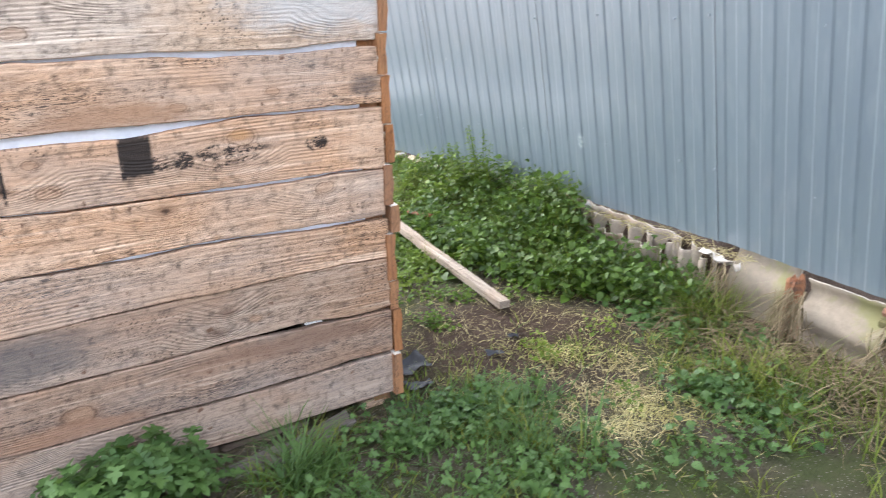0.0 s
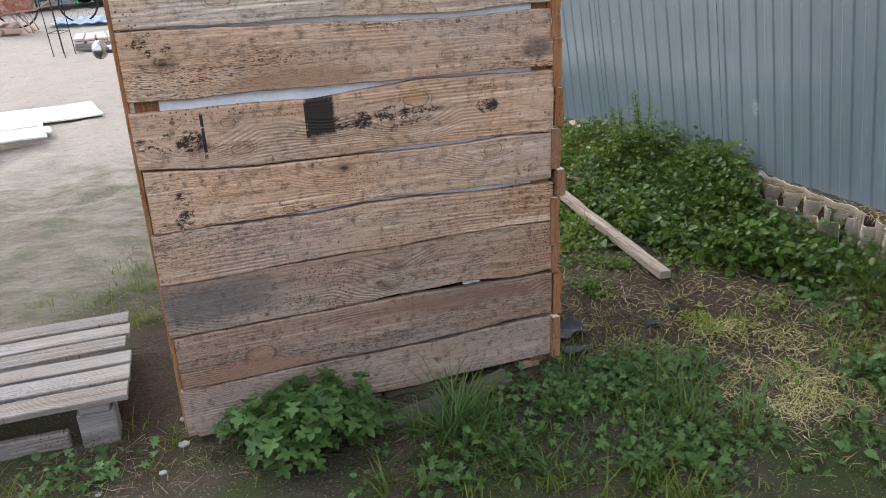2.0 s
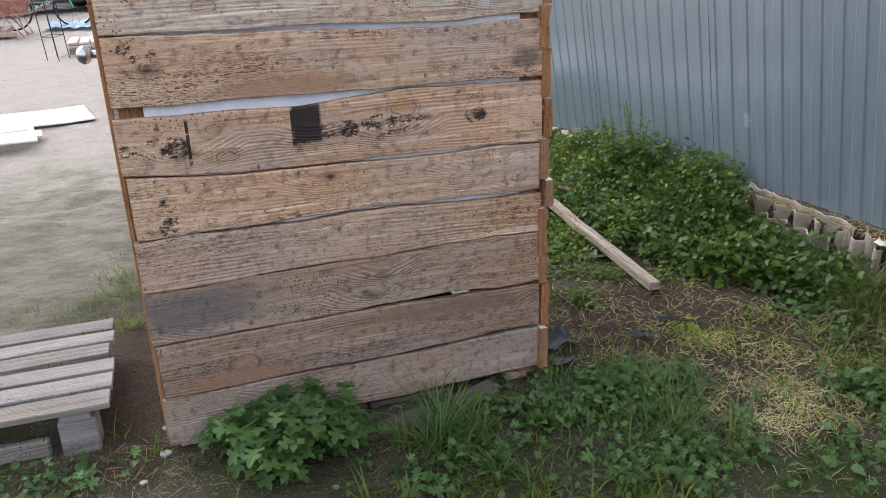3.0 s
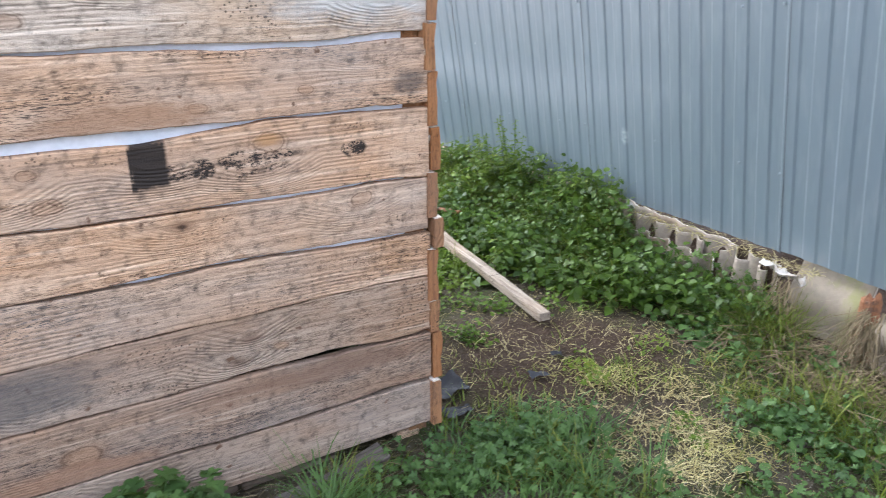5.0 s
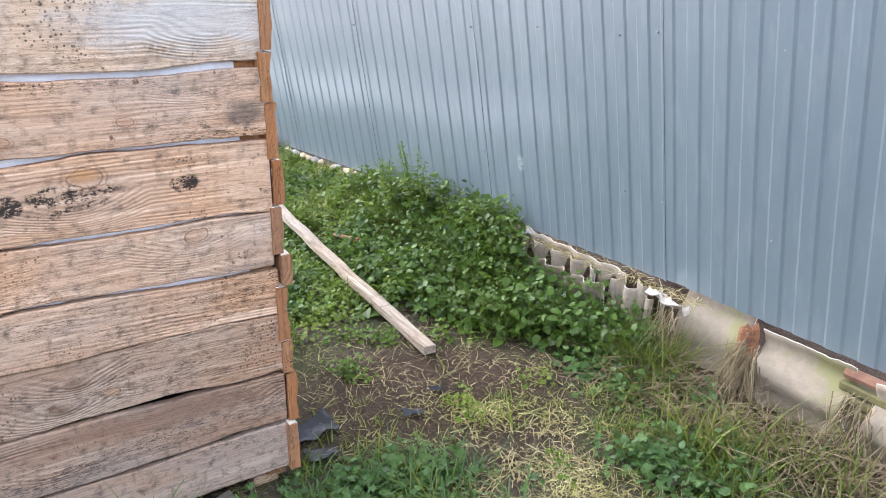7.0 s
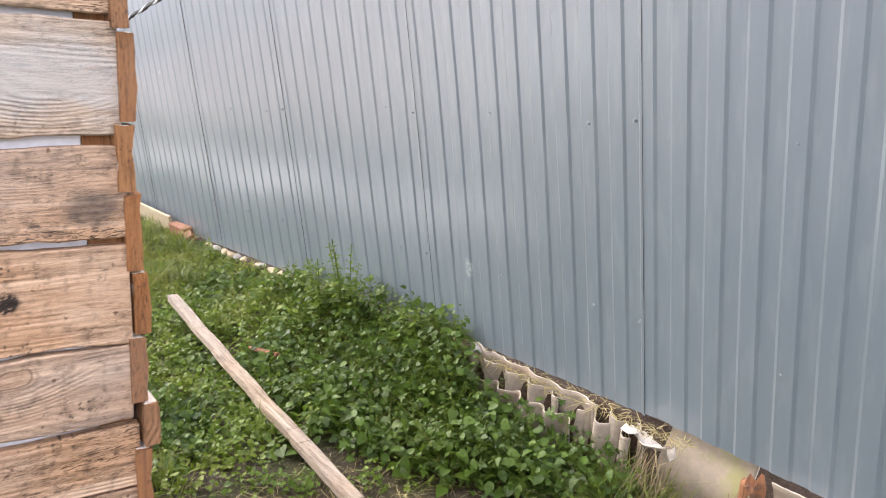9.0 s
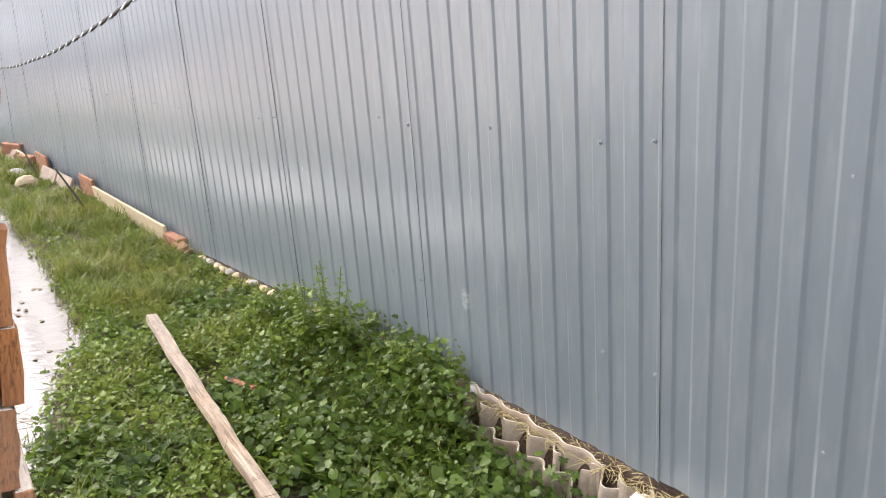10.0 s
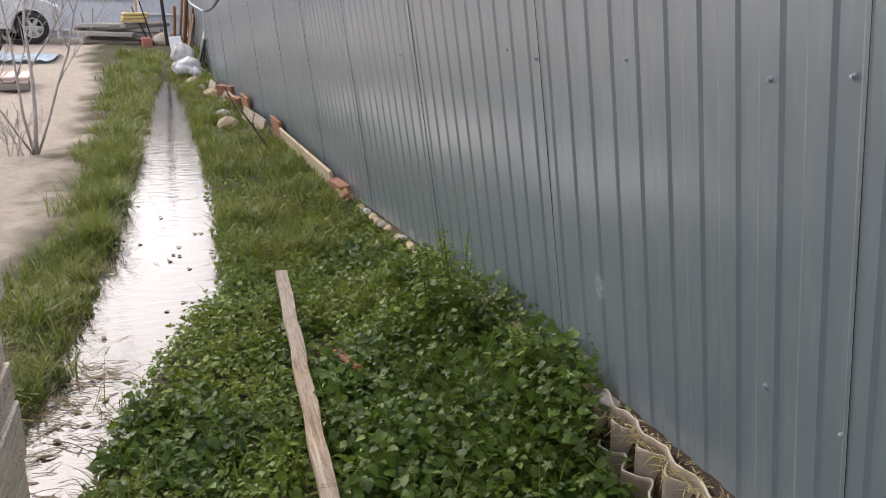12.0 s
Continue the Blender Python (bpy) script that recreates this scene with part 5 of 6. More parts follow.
    for x in (-3.8, -1.3, 1.2, 3.2):
        bm = bmesh.new()
        box(bm, (x - 0.65, -0.06, 1.2), (x + 0.65, 0.02, 2.7), None, 0.01)
        w = part("window", bm, BLACK_TRIM, house, "dark window frame")
        for s in (-0.31, 0.31):
            bm = bmesh.new()
            box(bm, (x + s - 0.27, -0.075, 1.28), (x + s + 0.27, -0.064, 2.62))
            part("pane", bm, GLASS, w)


build_yard()


# ---- trees ----
BARK = mat_plain("grey_bark", (0.3, 0.27, 0.25), (0.42, 0.38, 0.35), 0.9, scale=20, strength=0.6)


def limb(bm, p, d, length, r, depth, rnd, tips):
    pts, rs = [Vector(p)], [r]
    n = 6
    d = Vector(d).normalized()
    for i in range(n):
        d = (d + 0.16 * Vector((rnd.uniform(-1, 1), rnd.uniform(-1, 1), rnd.uniform(-0.5, 0.9)))).normalized()
        pts.append(pts[-1] + d * length / n)
        rs.append(max(0.0016, r * (1 - 0.75 * (i + 1) / n)))
    tube(bm, pts, rs, 6)
    tips.append(pts[-1])
    if depth:
        for i in range(2, n + 1):
            for k in range(1 if depth > 1 else 2):
                side = Vector((rnd.uniform(-1, 1), rnd.uniform(-1, 1), rnd.uniform(0.1, 0.8)))
                limb(bm, pts[i], d + 0.9 * side, length * rnd.uniform(0.3, 0.5), rs[i] * 0.7, depth - 1, rnd, tips)


def build_sapling():
    rnd = random.Random(21)
    tree = thing("fruit_sapling", "bare thin multi-stemmed sapling growing on the sandy bank", "tree", (0.63, 8.6, -0.06))
    for d, l, r in (((-0.18, 0, 1), 1.9, 0.013), ((-0.05, 0.1, 1), 2.1, 0.017), ((0.42, 0.05, 1), 1.8, 0.012), ((-0.3, -0.2, 1), 1.5, 0.008)):
        bm = bmesh.new()
        tips = []
        limb(bm, (rnd.uniform(-0.02, 0.02), rnd.uniform(-0.02, 0.02), 0), d, l, r, 2, rnd, tips)
        smooth(part("stem", bm, BARK, tree))
    bush = thing("dry_bush", "small leafless dry bush at the sapling's foot", "bush", (0.52, 8.5, -0.06))
    for i in range(9):
        bm = bmesh.new()
        limb(bm, (rnd.uniform(-0.1, 0.1), rnd.uniform(-0.1, 0.1), 0), (rnd.uniform(-0.6, 0.4), rnd.uniform(-0.4, 0.4), 1), rnd.uniform(0.2, 0.4), 0.005, 1, rnd, [])
        part("twig", bm, BARK, bush)


build_sapling()


# ---- plants ----
def mat_leaf(name, a, b, c, thin=0.24, rough=0.48):
    m = Mat(name)
    col = m.mix(m.island, a, b)
    col = m.mix(m.ramp(m.noise(m.pos, 2.3, 3), (0.42, 0.0), (0.68, 0.8)), col, c)
    col = m.mix(m.math("MULTIPLY", m.noise(m.pos, 160, 3), 0.35), col, tuple(0.5 * q for q in a))
    m.done(col, rough, spec=0.26, bump=m.noise(m.pos, 190, 2), strength=0.25, distance=0.002)
    t = m.t.nodes.new("ShaderNodeBsdfTranslucent")
    m.put(t.inputs["Color"], m.mix(0.5, col, (0.25, 0.4, 0.05)))
    x = m.t.nodes.new("ShaderNodeMixShader")
    x.inputs[0].default_value = thin
    m.t.links.new(m.bsdf.outputs[0], x.inputs[1])
    m.t.links.new(t.outputs[0], x.inputs[2])
    m.t.links.new(x.outputs[0], m.out.inputs["Surface"])
    return m.mat


LEAF_DEEP = mat_leaf("deep_green_leaf", (0.014, 0.036, 0.005), (0.10, 0.17, 0.022), (0.07, 0.115, 0.012))
LEAF_FRESH = mat_leaf("fresh_green_leaf", (0.035, 0.072, 0.005), (0.13, 0.205, 0.016), (0.18, 0.215, 0.018))
LEAF_BLUE = mat_leaf("bluish_green_leaf", (0.032, 0.07, 0.018), (0.11, 0.185, 0.05), (0.09, 0.155, 0.035))
GRASS = mat_leaf("grass_blade", (0.036, 0.062, 0.005), (0.165, 0.2, 0.02), (0.22, 0.205, 0.038))
STRAW = mat_leaf("dead_straw", (0.24, 0.17, 0.085), (0.5, 0.42, 0.21), (0.3, 0.27, 0.08), 0.15, 0.8)
STRAW_GREY = mat_leaf("grey_dead_grass", (0.10, 0.07, 0.04), (0.32, 0.245, 0.145), (0.15, 0.11, 0.065), 0.1, 0.85)
STRAW_PALE = mat_leaf("pale_straw_root", (0.42, 0.33, 0.13), (0.68, 0.6, 0.34), (0.5, 0.46, 0.14), 0.1, 0.8)


def leaf_shape(kind):
    """Vertices (length along y, folded on the midrib) and triangles of one leaf."""
    if kind == "oval":
        half = [(0.0, 0.0), (0.26, 0.16), (0.36, 0.36), (0.31, 0.58), (0.17, 0.8), (0.0, 1.0)]
    elif kind == "heart":
        half = [(0.0, 0.0), (0.25, -0.06), (0.44, 0.16), (0.45, 0.4), (0.26, 0.74), (0.0, 1.0)]
    else:
        half = [(0.0, 0.0), (0.10, 0.16), (0.44, 0.10), (0.52, 0.30), (0.26, 0.36), (0.22, 0.46), (0.46, 0.56), (0.40, 0.74), (0.17, 0.70), (0.16, 0.86), (0.0, 1.0)]
    v = [(0, 0.02, 0), (0, 0.5, -0.05), (0, 1.0, -0.16)]
    f = []
    for s in (1, -1):
        first = len(v)
        for x, y in half[1:-1]:
            v.append((s * x, y, 0.22 * x - 0.12 * y * y))
        last = len(v) - 1
        ring = [0] + list(range(first, last + 1)) + [2]
        for a, b in zip(ring, ring[1:]):
            f.append((1, a, b) if s > 0 else (1, b, a))
    return np.array(v), np.array(f)


def nettle_shape():
    """A pointed leaf with coarse teeth along both sides."""
    n = 6
    v, f = [(0, 0.0, 0), (0, 0.33, 0.0), (0, 0.66, -0.05), (0, 1.0, -0.18)], []
    for s in (1, -1):
        ring = [0]
        for k in range(n):
            y = 0.04 + 0.86 * k / n
            w = 0.40 * math.sin(math.pi * min(1.0, 0.16 + 0.80 * (k + 0.3) / n)) ** 0.8
            for yy, ww in ((y, 0.84 * w), (y + 0.11, w)):
                v.append((s * ww, yy, 0.2 * ww - 0.14 * yy * yy))
                ring.append(len(v) - 1)
        ring.append(3)
        for a, b in zip(ring, ring[1:]):
            my = (v[a][1] + v[b][1]) / 2
            hub = 1 if my < 0.5 else 2
            f.append((hub, a, b) if s > 0 else (hub, b, a))
        mid = [i for i in ring if v[i][1] >= 0.5][0]
        f.append((1, 2, mid) if s < 0 else (2, 1, mid))
    return np.array(v, float), np.array(f)


def curl_shape():
    """A flat stalk that winds to and fro."""
    v, f = [], []
    for k in range(9):
        t = k / 8
        x, y, z = 22 * math.sin(t * 5.2) * t, t, 0.16 * math.sin(3.1 * t)
        v += [(x - 0.5 * (1.1 - t), y, z), (x + 0.5 * (1.1 - t), y, z)]
    for k in range(8):
        a = 2 * k
        f += [(a, a + 1, a + 3), (a, a + 3, a + 2)]
    return np.array(v, float), np.array(f)


def blade_shape():
    v, f = [], []
    for y, w, z in ((0, 0.5, 0), (0.35, 0.45, 0.0), (0.7, 0.3, -0.06)):
        v += [(-w, y, z), (w, y, z)]
    v.append((0, 1.0, -0.2))
    f = [(0, 1, 3), (0, 3, 2), (2, 3, 5), (2, 5, 4), (4, 5, 6)]
    return np.array(v, float), np.array(f)


SHAPES = {"oval": leaf_shape("oval"), "heart": leaf_shape("heart"), "cut": leaf_shape("cut"), "blade": blade_shape(), "nettle": nettle_shape(), "curl": curl_shape()}


def many(name, items, material, parent=None, label="", category="", kind=""):
    """items: (shape, place, heading, rise, roll, width, length, curl) rows, joined into one mesh."""
    by = {}
    for it in items:
        by.setdefault(it[0], []).append(it[1:])
    vs, fs, base = [], [], 0
    for shape, rows in by.items():
        v, f = SHAPES[shape]
        p = np.array([r[0] for r in rows])
        h, e, ro, w, l, cu = (np.array([r[i] for r in rows]) for i in range(1, 7))
        X = v[None, :, 0] * w[:, None]
        Y = v[None, :, 1] * l[:, None]
        Z = v[None, :, 2] * (w if shape not in ("blade", "curl") else l)[:, None] - cu[:, None] * (v[None, :, 1] ** 2) * l[:, None]
        cr, sr = np.cos(ro)[:, None], np.sin(ro)[:, None]
        X, Z = X * cr + Z * sr, -X * sr + Z * cr
        ce, se = np.cos(e)[:, None], np.sin(e)[:, None]
        Y, Z = Y * ce - Z * se, Y * se + Z * ce
        ch, sh = np.cos(h)[:, None], np.sin(h)[:, None]
        P = np.stack([X * ch - Y * sh, X * sh + Y * ch, Z], -1) + p[:, None, :]
        n = len(rows)
        fs.append((f[None] + (np.arange(n) * len(v))[:, None, None]).reshape(-1, 3) + base)
        vs.append(P.reshape(-1, 3))
        base += n * len(v)
    me = bpy.data.meshes.new(name)
    V, F = np.concatenate(vs), np.concatenate(fs)
    me.vertices.add(len(V))
    me.vertices.foreach_set("co", V.ravel())
    me.loops.add(F.size)
    me.loops.foreach_set("vertex_index", F.ravel().astype(np.int32))
    me.polygons.add(len(F))
    me.polygons.foreach_set("loop_start", np.arange(0, F.size, 3, dtype=np.int32))
    me.update(calc_edges=True)
    me.materials.append(material)
    ob = new(name, me)
    if parent:
        ob.parent = parent
    return tagged(ob, label, category, kind=kind)


rng = np.random.default_rng(12)


def U(a, b):
    return float(rng.uniform(a, b))


def weed(items, x, y, h, size, n, shape, spread=0.07, z=None):
    """One leafy weed: leaves round a stem, larger and flatter below, small on top."""
    g = ground_z(x, y) if z is None else z
    turn = U(0, 6.3)
    lx, ly = U(-0.3, 0.3) * h, U(-0.3, 0.3) * h
    for k in range(n):
        f = (k + 0.5) / n
        a = turn + k * 2.4
        up = h * (0.12 + 0.88 * f) * U(0.8, 1.15)
        r = spread * (1.1 - 0.7 * f) * U(0.2, 1.0)
        s = size * (1.15 - 0.5 * f) * U(0.75, 1.25)
        items.append((shape, (x + lx * f + r * math.cos(a), y + ly * f + r * math.sin(a), g + up), a - math.pi / 2 + U(-0.5, 0.5), U(-0.8, 0.8), U(-0.8, 0.8), s * U(0.85, 1.1), s, U(0, 0.3)))


def tuft(items, x, y, n, h, spread=0.03, width=0.004, lean=0.6):
    g = ground_z(x, y) - 0.005
    for k in range(n):
        items.append(("blade", (x + U(-spread, spread), y + U(-spread, spread), g), U(0, 6.3), 1.5 - abs(float(rng.normal(0, lean))), 0.0, width * U(0.6, 1.3), h * U(0.5, 1.2), U(0.1, 0.5)))


def inside_weeds(x, y):
    """How thick the weeds stand at a place, 0 to 1."""
    front = np.interp(x, (1.45, 2.1, 2.25, 2.45, 2.6, 2.9), (3.15, 3.28, 3.1, 2.72, 2.4, 2.2)) + 0.10 * lump(x, y, 5)
    left = ditch_r(y) - 0.02 + 0.05 * lump(x, y, 6)
    right = fence_x(y) - (0.10 if y < 3.35 else 0.01)
    f = float(step(-0.03, 0.10, y - front)) * float(step(-0.03, 0.05, x - left)) * float(step(0.0, 0.03, right - x))
    return f * float(step(9.0, 5.6, y + 0.8 * lump(x, y, 2)))


def build_weeds():
    deep, fresh, grass = [], [], []
    tries = 0
    while tries < 5600:
        tries += 1
        x, y = U(1.4, 2.93), U(2.3, 6.2) if tries % 5 else U(6.2, 9)
        d = inside_weeds(x, y)
        if U(0, 1) > d:
            continue
        near_plank = abs(x - np.interp(y, (2.84, 4.88), (2.08, 2.165))) < 0.075 and y < 4.9
        tall = 0.055 + 0.135 * float(step(1.75, 2.6, x)) * float(step(5.9, 4.2, y)) * float(step(2.1, 2.7, y)) + 0.04 * lump(x, y, 3)
        tall *= 0.6 if y > 4.8 else 1.0
        tall *= 0.72 + 0.75 * max(0.0, lump(x, y, 7.5) + 0.2)
        if y < 3.35 and x > 2.66:
            tall = max(tall, 0.15)
        if near_plank:
            tall = 0.035
        dark = lump(x, y, 1.6) + 0.9 * lump(x, y, 6.5) + float(step(4.9, 3.6, y)) + 0.9 * float(step(2.0, 2.45, x)) - 0.85
        n = 11 if tall > 0.1 else 8
        weed(deep if dark > 0.05 else fresh, x, y, max(0.04, tall), U(0.018, 0.054) if dark > 0 else U(0.015, 0.034), n, ("nettle", "nettle", "cut", "heart")[int(U(0, 3.999))] if dark > 0 else ("oval", "cut", "nettle")[int(U(0, 2.999))], 0.06)
        if U(0, 1) < 0.12 + 0.5 * float(step(0.0, 0.4, lump(x, y, 2.1))) and not near_plank:
            tuft(grass, x, y, 7, tall + 0.08, 0.03, 0.0036)
    many("weeds", deep, LEAF_DEEP, None, "dense dark green weeds covering the ditch bank", "weeds", "stuff")
    many("low_weeds", fresh, LEAF_FRESH, None, "fresh light green low weeds on the bank", "weeds", "stuff")
    many("grass", grass, GRASS, None, "grass blades growing through the weeds", "grass", "stuff")


build_weeds()


def patch_grass(items, n, x0, x1, y0, y1, ok, blades, h, width=0.0035, spread=0.035, lean=0.5):
    k = 0
    for _ in range(n * 6):
        x, y = U(x0, x1), U(y0, y1)
        if U(0, 1) < ok(x, y):
            tuft(items, x, y, blades, h * U(0.6, 1.3) * (0.55 + 0.95 * float(step(-0.25, 0.45, lump(x, y, 2.6)))), spread, width, lean)
            k += 1
            if k >= n:
                return


def build_grass():
    items = []
    # banks of the ditch
    left = lambda x, y: float(step(0.0, 0.05, ditch_l(y) + 0.03 - x)) * float(step(-0.02, 0.25, x - np.interp(y, (3.5, 4.6, 6, 9, 14), (0.7, 0.62, 1.02, 0.95, 0.7)) - 0.2 * lump(x, y, 2.5))) * (0.35 + 0.65 * float(step(-0.2, 0.25, lump(x, y, 3))))
    right = lambda x, y: float(step(0.0, 0.05, x - ditch_r(y) + 0.03)) * float(step(0.06, 0.12, fence_x(y) - x)) * (0.4 + 0.6 * float(step(-0.25, 0.3, lump(x, y, 2.4))))
    patch_grass(items, 1250, 0.6, 1.55, 3.6, 9, left, 12, 0.13, 0.006)
    patch_grass(items, 900, 0.4, 1.7, 9, 18, left, 13, 0.12, 0.008, 0.06)
    patch_grass(items, 1100, 1.6, 2.8, 5.2, 9.5, right, 12, 0.12, 0.006)
    patch_grass(items, 800, 1.55, 2.5, 9.5, 17, right, 13, 0.12, 0.008, 0.06)
    for cx, cy in ((1.05, 3.75), (1.12, 3.95), (1.2, 4.15), (1.3, 4.6), (1.0, 3.6), (1.5, 4.1)):
        for _ in range(5):
            tuft(items, cx + U(-0.06, 0.06), cy + U(-0.08, 0.08), 10, 0.22, 0.03, 0.004, 0.9)
    dead = []
    patch_grass(dead, 700, 0.5, 1.6, 3.6, 16, left, 7, 0.10, 0.004, 0.05, 0.8)
    patch_grass(dead, 500, 1.6, 2.7, 5.2, 16, right, 7, 0.09, 0.004, 0.05, 0.8)
    many("bank_straw", dead, STRAW, None, "dead straw mixed into the bank grass", "dead grass", "stuff")
    many("bank_grass", items, GRASS, None, "uneven tufts of green grass along the ditch", "grass", "stuff")
    # lawn remains before the shed and by the slate
    items = []
    front = lambda x, y: (0.55 if 0.55 < x < 1.55 and y < 2.36 else 0.12) * float(step(-0.1, 0.3, lump(x, y, 3.5) + 0.15)) * (0 if 0.1 < x < 1.34 and y > 2.39 else 1)
    patch_grass(items, 480, -0.6, 2.9, 0.9, 2.6, front, 8, 0.08, 0.0048)
    clump = lambda cx, cy, r: (lambda x, y: math.exp(-((x - cx) ** 2 + (y - cy) ** 2) / (r * r)))
    lush = []
    patch_grass(lush, 75, 0.6, 1.3, 1.7, 2.38, clump(0.93, 2.10, 0.12), 16, 0.19, 0.0058, 0.03, 0.55)
    patch_grass(lush, 170, 1.1, 1.9, 1.6, 2.4, clump(1.47, 2.13, 0.22), 7, 0.12, 0.0052, 0.04)
    many("lush_grass", lush, LEAF_BLUE, None, "dense dark green grass tufts beside the shed", "grass", "stuff")
    patch_grass(items, 70, 1.2, 1.8, 1.8, 2.45, clump(1.5, 2.2, 0.2), 9, 0.10, 0.005)
    patch_grass(items, 120, 2.2, 2.9, 1.3, 2.5, clump(2.45, 1.80, 0.28), 8, 0.12, 0.005)
    patch_grass(items, 45, 2.6, 2.86, 2.1, 2.5, clump(2.74, 2.28, 0.1), 14, 0.16, 0.004)
    patch_grass(items, 60, -0.2, 0.12, 3.3, 4.6, clump(-0.02, 3.6, 0.5), 9, 0.06)
    patch_grass(items, 140, -1.6, 0.6, 3.3, 6.0, lambda x, y: float(step(0.1, 0.45, lump(x, y, 1.8))), 7, 0.035, 0.004, 0.06, 0.9)
    patch_grass(items, 80, 1.5, 2.4, 2.2, 3.2, lambda x, y: 0.3 * float(step(0.1, 0.4, lump(x, y, 4))), 6, 0.06)
    many("lawn_grass", items, GRASS, None, "sparse green grass on worn ground by the shed", "grass", "stuff")
    # flattened dead grass on the worn patch
    items = []
    for _ in range(4600):
        x, y = float(rng.normal(2.03, 0.20)), float(rng.normal(2.12, 0.24))
        if x < 1.5 or y > 2.75 or U(-0.35, 0.3) > lump(x, y, 6):
            continue
        items.append(("blade", (x, y, ground_z(x, y) + U(0.0, 0.018)), U(0, 6.3), U(-0.1, 0.6), U(-1, 1), 0.0028 * U(0.6, 1.4), U(0.015, 0.06), U(-0.3, 1.3)))
    for _ in range(1400):
        x, y = U(1.45, 2.7), U(2.2, 3.2)
        items.append(("blade", (x, y, ground_z(x, y) + U(0.0, 0.012)), U(0, 6.3), U(-0.15, 0.4), U(-1, 1), 0.002, U(0.02, 0.09), U(-0.3, 0.6)))
    for _ in range(1100):
        y = U(2.25, 5.2)
        x = fence_x(y) - U(0.005, 0.06)
        items.append(("blade", (x, y, max(ground_z(x, y), fence_z(y) - 0.04) + U(0.0, 0.02)), U(0, 6.3), U(-0.2, 0.5), U(-1, 1), 0.003, U(0.02, 0.08), U(-0.3, 0.8)))
    curls = []
    for cx, cy, r, n in ((1.88, 1.87, 0.08, 190), (2.02, 1.93, 0.07, 130), (2.04, 2.40, 0.05, 70), (1.75, 1.98, 0.05, 40), (2.05, 2.2, 0.2, 90), (1.8, 2.75, 0.22, 70), (2.2, 2.65, 0.2, 60)):
        for _ in range(n):
            x, y = float(rng.normal(cx, r * 0.7)), float(rng.normal(cy, r * 0.6))
            curls.append(("curl", (x, y, ground_z(x, y) + U(0.002, 0.03)), U(0, 6.3), U(-0.2, 0.7), U(-0.6, 0.6), 0.0022 * U(0.6, 1.2), U(0.04, 0.10), U(0.0, 0.9)))
    many("straw_roots", curls, STRAW_PALE, None, "curled pale yellow straw roots on worn soil", "dead grass", "stuff")
    moss = []
    patch_grass(moss, 260, 1.5, 2.6, 1.5, 2.5, lambda x, y: float(step(-0.1, 0.35, lump(x, y, 4.5))), 9, 0.035, 0.0022, 0.03, 0.7)
    many("short_grass", moss, LEAF_FRESH, None, "short yellow-green grass among dead straw", "grass", "stuff")
    many("dead_grass", items, STRAW, None, "flattened yellow dead grass on a worn patch", "dead grass", "stuff")
    items = []
    for _ in range(2700):
        x, y = 2.9 - abs(float(rng.normal(0, 0.16))) - 0.08, U(1.0, 2.5)
        items.append(("blade", (x, y, ground_z(x, y) + U(0.0, 0.05)), U(0, 6.3), U(-0.4, 0.8), U(-1, 1), 0.0042, U(0.05, 0.19), U(-0.2, 0.7)))
    for cy, n in ((1.97, 170), (2.32, 90), (1.56, 80)):
        for _ in range(n):
            y = float(rng.normal(cy, 0.035))
            items.append(("blade", (2.83 + U(-0.03, 0.015), y, U(0.04, 0.20)), math.pi / 2 + U(-0.9, 0.9), U(-1.3, -0.2), U(-1, 1), 0.0038, U(0.08, 0.22), U(0, 0.5)))
    for _ in range(1500):
        x, y = U(-0.7, 1.3), U(2.15, 2.5)
        items.append(("blade", (x, y, ground_z(x, y) + U(0.0, 0.02)), U(0, 6.3), U(-0.2, 0.5), U(-1, 1), 0.002, U(0.02, 0.08), U(-0.2, 0.6)))
    many("dry_grass", items, STRAW_GREY, None, "matted grey-brown dry grass hanging by the slate", "dry grass", "stuff")
    # low leafy plants in the worn lawn
    items, pale = [], []
    for cx, cy, rx, ry, n in ((1.55, 2.17, 0.22, 0.15, 85), (2.38, 1.83, 0.17, 0.18, 85), (2.62, 2.42, 0.14, 0.2, 110), (2.7, 2.05, 0.07, 0.12, 24), (1.22, 2.2, 0.22, 0.10, 45), (1.47, 1.80, 0.26, 0.13, 75), (0.85, 2.0, 0.3, 0.12, 26), (-0.25, 2.35, 0.25, 0.1, 16), (2.15, 1.6, 0.3, 0.12, 22), (1.8, 1.65, 0.25, 0.12, 14)):
        for _ in range(n):
            x, y = float(rng.normal(cx, rx * 0.6)), float(rng.normal(cy, ry * 0.6))
            if 0.08 < x < 1.36 and y > 2.37:
                continue
            weed(items, x, y, U(0.03, 0.09), U(0.02, 0.042), 7, "cut" if U(0, 1) < 0.7 else "nettle", 0.05)
    for cx, cy, r, n in ((1.74, 2.87, 0.06, 16), (1.98, 2.45, 0.07, 14), (2.0, 3.05, 0.05, 9), (1.9, 3.15, 0.06, 8), (2.25, 2.95, 0.08, 10), (2.03, 1.98, 0.07, 7), (2.3, 2.45, 0.06, 6)):
        for _ in range(n):
            weed(pale, float(rng.normal(cx, r * 0.6)), float(rng.normal(cy, r * 0.6)), U(0.03, 0.09), U(0.014, 0.024), 10, "cut", 0.035)
    many("low_leafy_plants", items, LEAF_BLUE, None, "low bluish-green leafy plants in worn turf", "weeds", "stuff")
    many("pale_leafy_plants", pale, LEAF_FRESH, None, "small yellow-green plants on bare soil", "weeds", "stuff")


build_grass()


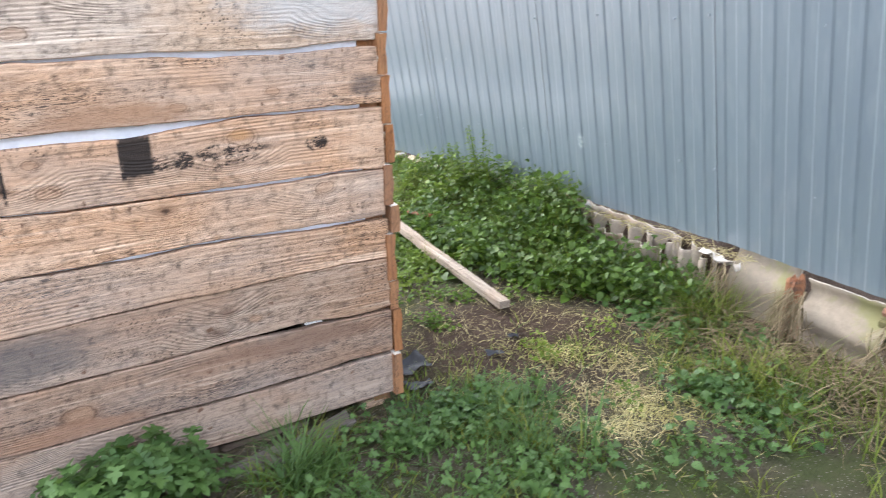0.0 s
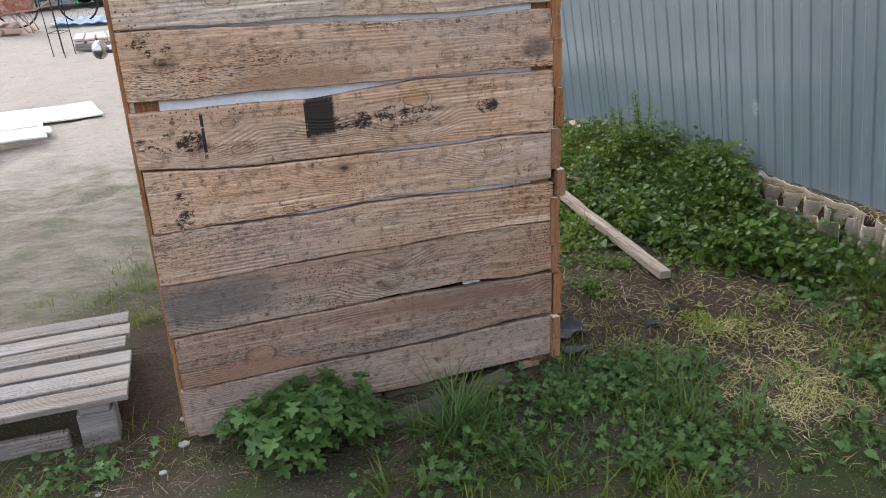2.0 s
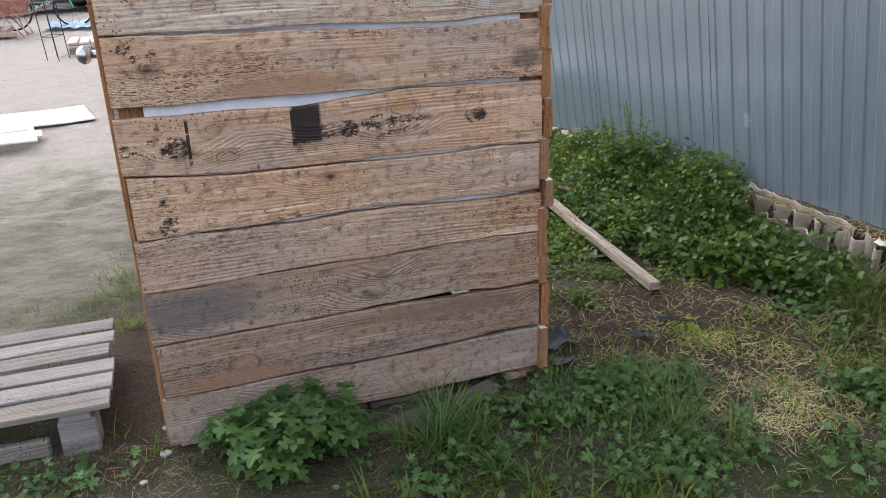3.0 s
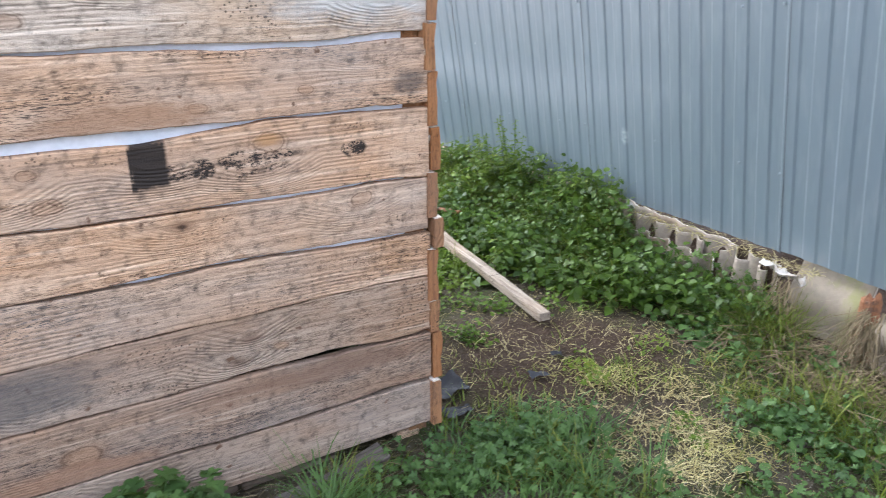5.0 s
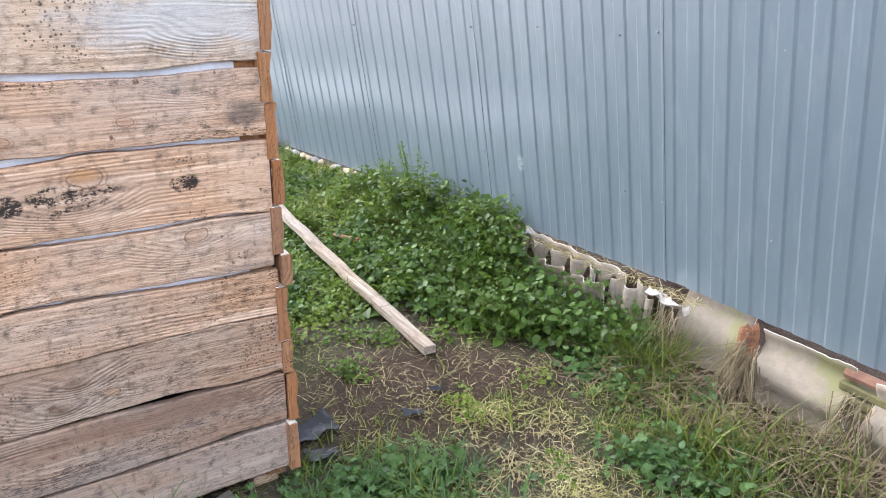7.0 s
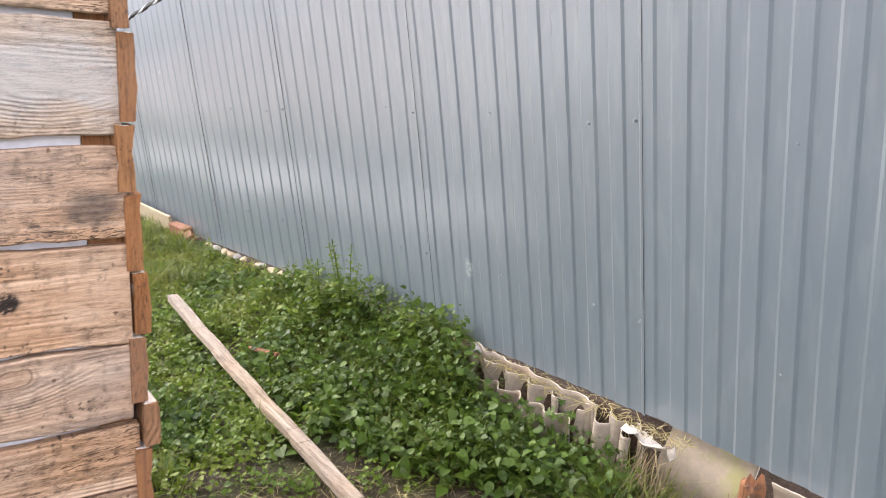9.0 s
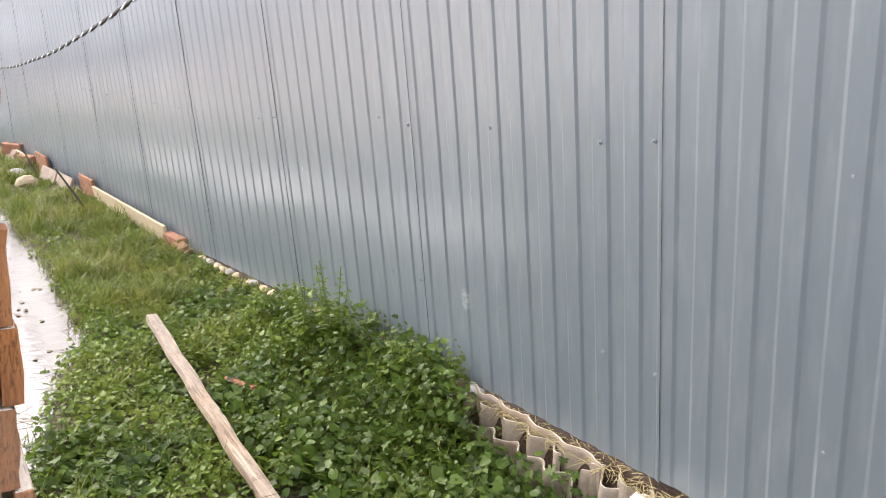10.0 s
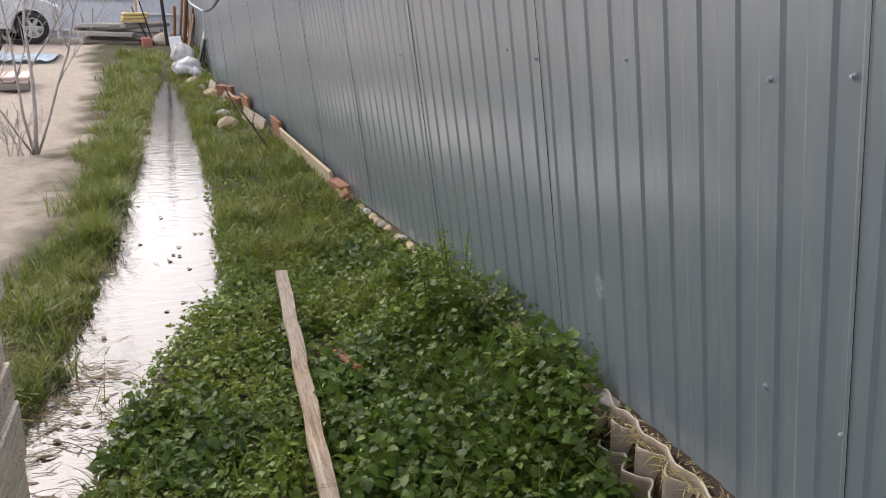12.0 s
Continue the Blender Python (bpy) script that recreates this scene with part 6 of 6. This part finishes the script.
def build_bush():
    bush = thing("leafy_bush", "lush green leafy plant growing against the board wall", "plant", (0.44, 2.24, -0.06))
    items, stems = [], bmesh.new()
    rnd = random.Random(31)
    for k in range(70):
        a = rnd.uniform(0, 2 * math.pi)
        tilt = rnd.uniform(0.1, 1.15)
        l = rnd.uniform(0.12, 0.235) * (1.0 if tilt < 0.8 else 0.9)
        d = Vector((1.1 * math.sin(tilt) * math.cos(a), 0.75 * math.sin(tilt) * math.sin(a), math.cos(tilt)))
        tip = d * l
        if tip.y > 0.11:
            continue
        tube(stems, [(0, 0, 0.0), tip * 0.5 + Vector((0, 0, 0.02)), tip], 0.0022, 4)
        for j in range(6):
            b = a + rnd.uniform(-1.5, 1.5)
            q = tip + Vector((rnd.uniform(-0.04, 0.04), rnd.uniform(-0.03, 0.03), rnd.uniform(-0.03, 0.02)))
            if q.y > 0.13:
                continue
            s = rnd.uniform(0.04, 0.065)
            items.append(("cut", tuple(q), b - math.pi / 2, rnd.uniform(-0.6, 0.4), rnd.uniform(-0.4, 0.4), s, s * 1.1, 0.2))
    for k in range(26):
        a = rnd.uniform(-0.5, 0.25)
        l = rnd.uniform(0.1, 0.26)
        q = Vector((l * math.cos(a), l * math.sin(a) * 0.5 - 0.02, rnd.uniform(0.02, 0.11)))
        s = rnd.uniform(0.03, 0.05)
        items.append(("cut", tuple(q), a - math.pi / 2, rnd.uniform(-0.3, 0.4), 0, s, s * 1.1, 0.2))
    part("stems", stems, LEAF_BLUE, bush)
    many("leaves", items, LEAF_BLUE, bush)
    # tall flowering weed by the fence
    for x, y, h in ((2.70, 4.0, 0.45), (2.64, 4.14, 0.38), (2.76, 3.55, 0.26)):
        tall = thing("tall_weed", "tall leafy weed standing against the fence", "plant", (x, y, ground_z(x, y)), "tall weeds")
        items, stems = [], bmesh.new()
        for s in range(5):
            d = Vector((rnd.uniform(-0.2, 0.1), rnd.uniform(-0.25, 0.25), 1))
            hh = h * rnd.uniform(0.75, 1.05)
            tube(stems, [(0, 0, 0), d * hh * 0.5, d * hh], 0.002, 4)
            for k in range(26):
                f = 0.3 + 0.7 * k / 26
                a = k * 2.4
                sz = 0.03 * (1.3 - f)+ 0.008
                items.append(("oval", tuple(d * hh * f), a, rnd.uniform(-0.2, 0.6), 0, sz, sz * 1.4, 0.2))
        part("stems", stems, LEAF_FRESH, tall)
        many("leaves", items, LEAF_FRESH if h > 0.25 else LEAF_DEEP, tall)


build_bush()


def build_water_litter():
    items = []
    for _ in range(130):
        y = U(3.4, 11.5)
        x = U(ditch_l(y) + 0.02, ditch_r(y) - 0.02)
        if U(0, 1) < 0.5:
            x = ditch_l(y) + 0.05 if U(0, 1) < 0.5 else ditch_r(y) - 0.05
        items.append(("blade", (x, y, WATER_Z + 0.004), U(0, 6.3), U(-0.02, 0.12), 0.0, 0.004, U(0.03, 0.14), U(0, 0.1)))
    for _ in range(230):
        y = U(3.35, 4.5)
        x = float(np.clip(ditch_l(y) + abs(float(rng.normal(0, 0.13))) - 0.04, 0, ditch_r(y)))
        items.append(("blade", (x, y, WATER_Z + U(0.002, 0.014)), -1.57 + U(-0.9, 0.9), U(-0.03, 0.10), 0.0, 0.0055, U(0.06, 0.17), U(0, 0.15)))
    for _ in range(30):
        y = U(3.6, 10)
        items.append(("oval", (U(ditch_l(y) + 0.05, ditch_r(y) - 0.05), y, WATER_Z + 0.004), U(0, 6.3), U(0, 0.2), 0.0, 0.03, 0.04, 0.1))
    many("floating_litter", items, STRAW_GREY, None, "dead blades and leaves floating on the ditch", "litter", "stuff")


build_water_litter()


def build_far_tree():
    rnd = random.Random(77)
    tree = thing("blossom_tree", "white blossoming fruit tree beyond the far fence", "tree", (2.6, 26, 0))
    bm = bmesh.new()
    tips = []
    limb(bm, (0, 0, 0), (0, 0, 1), 2.2, 0.10, 0, rnd, [])
    for k in range(7):
        a = k * 0.9
        limb(bm, (0, 0, 1.2 + 0.1 * k), (math.cos(a), math.sin(a), 0.7), 1.8, 0.05, 2, rnd, tips)
    part("trunk", bm, BARK, tree)
    items = []
    for t in tips:
        for k in range(14):
            q = t + Vector((rnd.gauss(0, 0.13), rnd.gauss(0, 0.13), rnd.gauss(0, 0.13)))
            items.append(("heart", tuple(q), rnd.uniform(0, 6.3), rnd.uniform(-1, 1), 0, 0.06, 0.06, 0.1))
    many("crown", items, mat_leaf("white_blossom", (0.7, 0.68, 0.66), (0.8, 0.78, 0.76), (0.4, 0.45, 0.2)), tree)


build_far_tree()
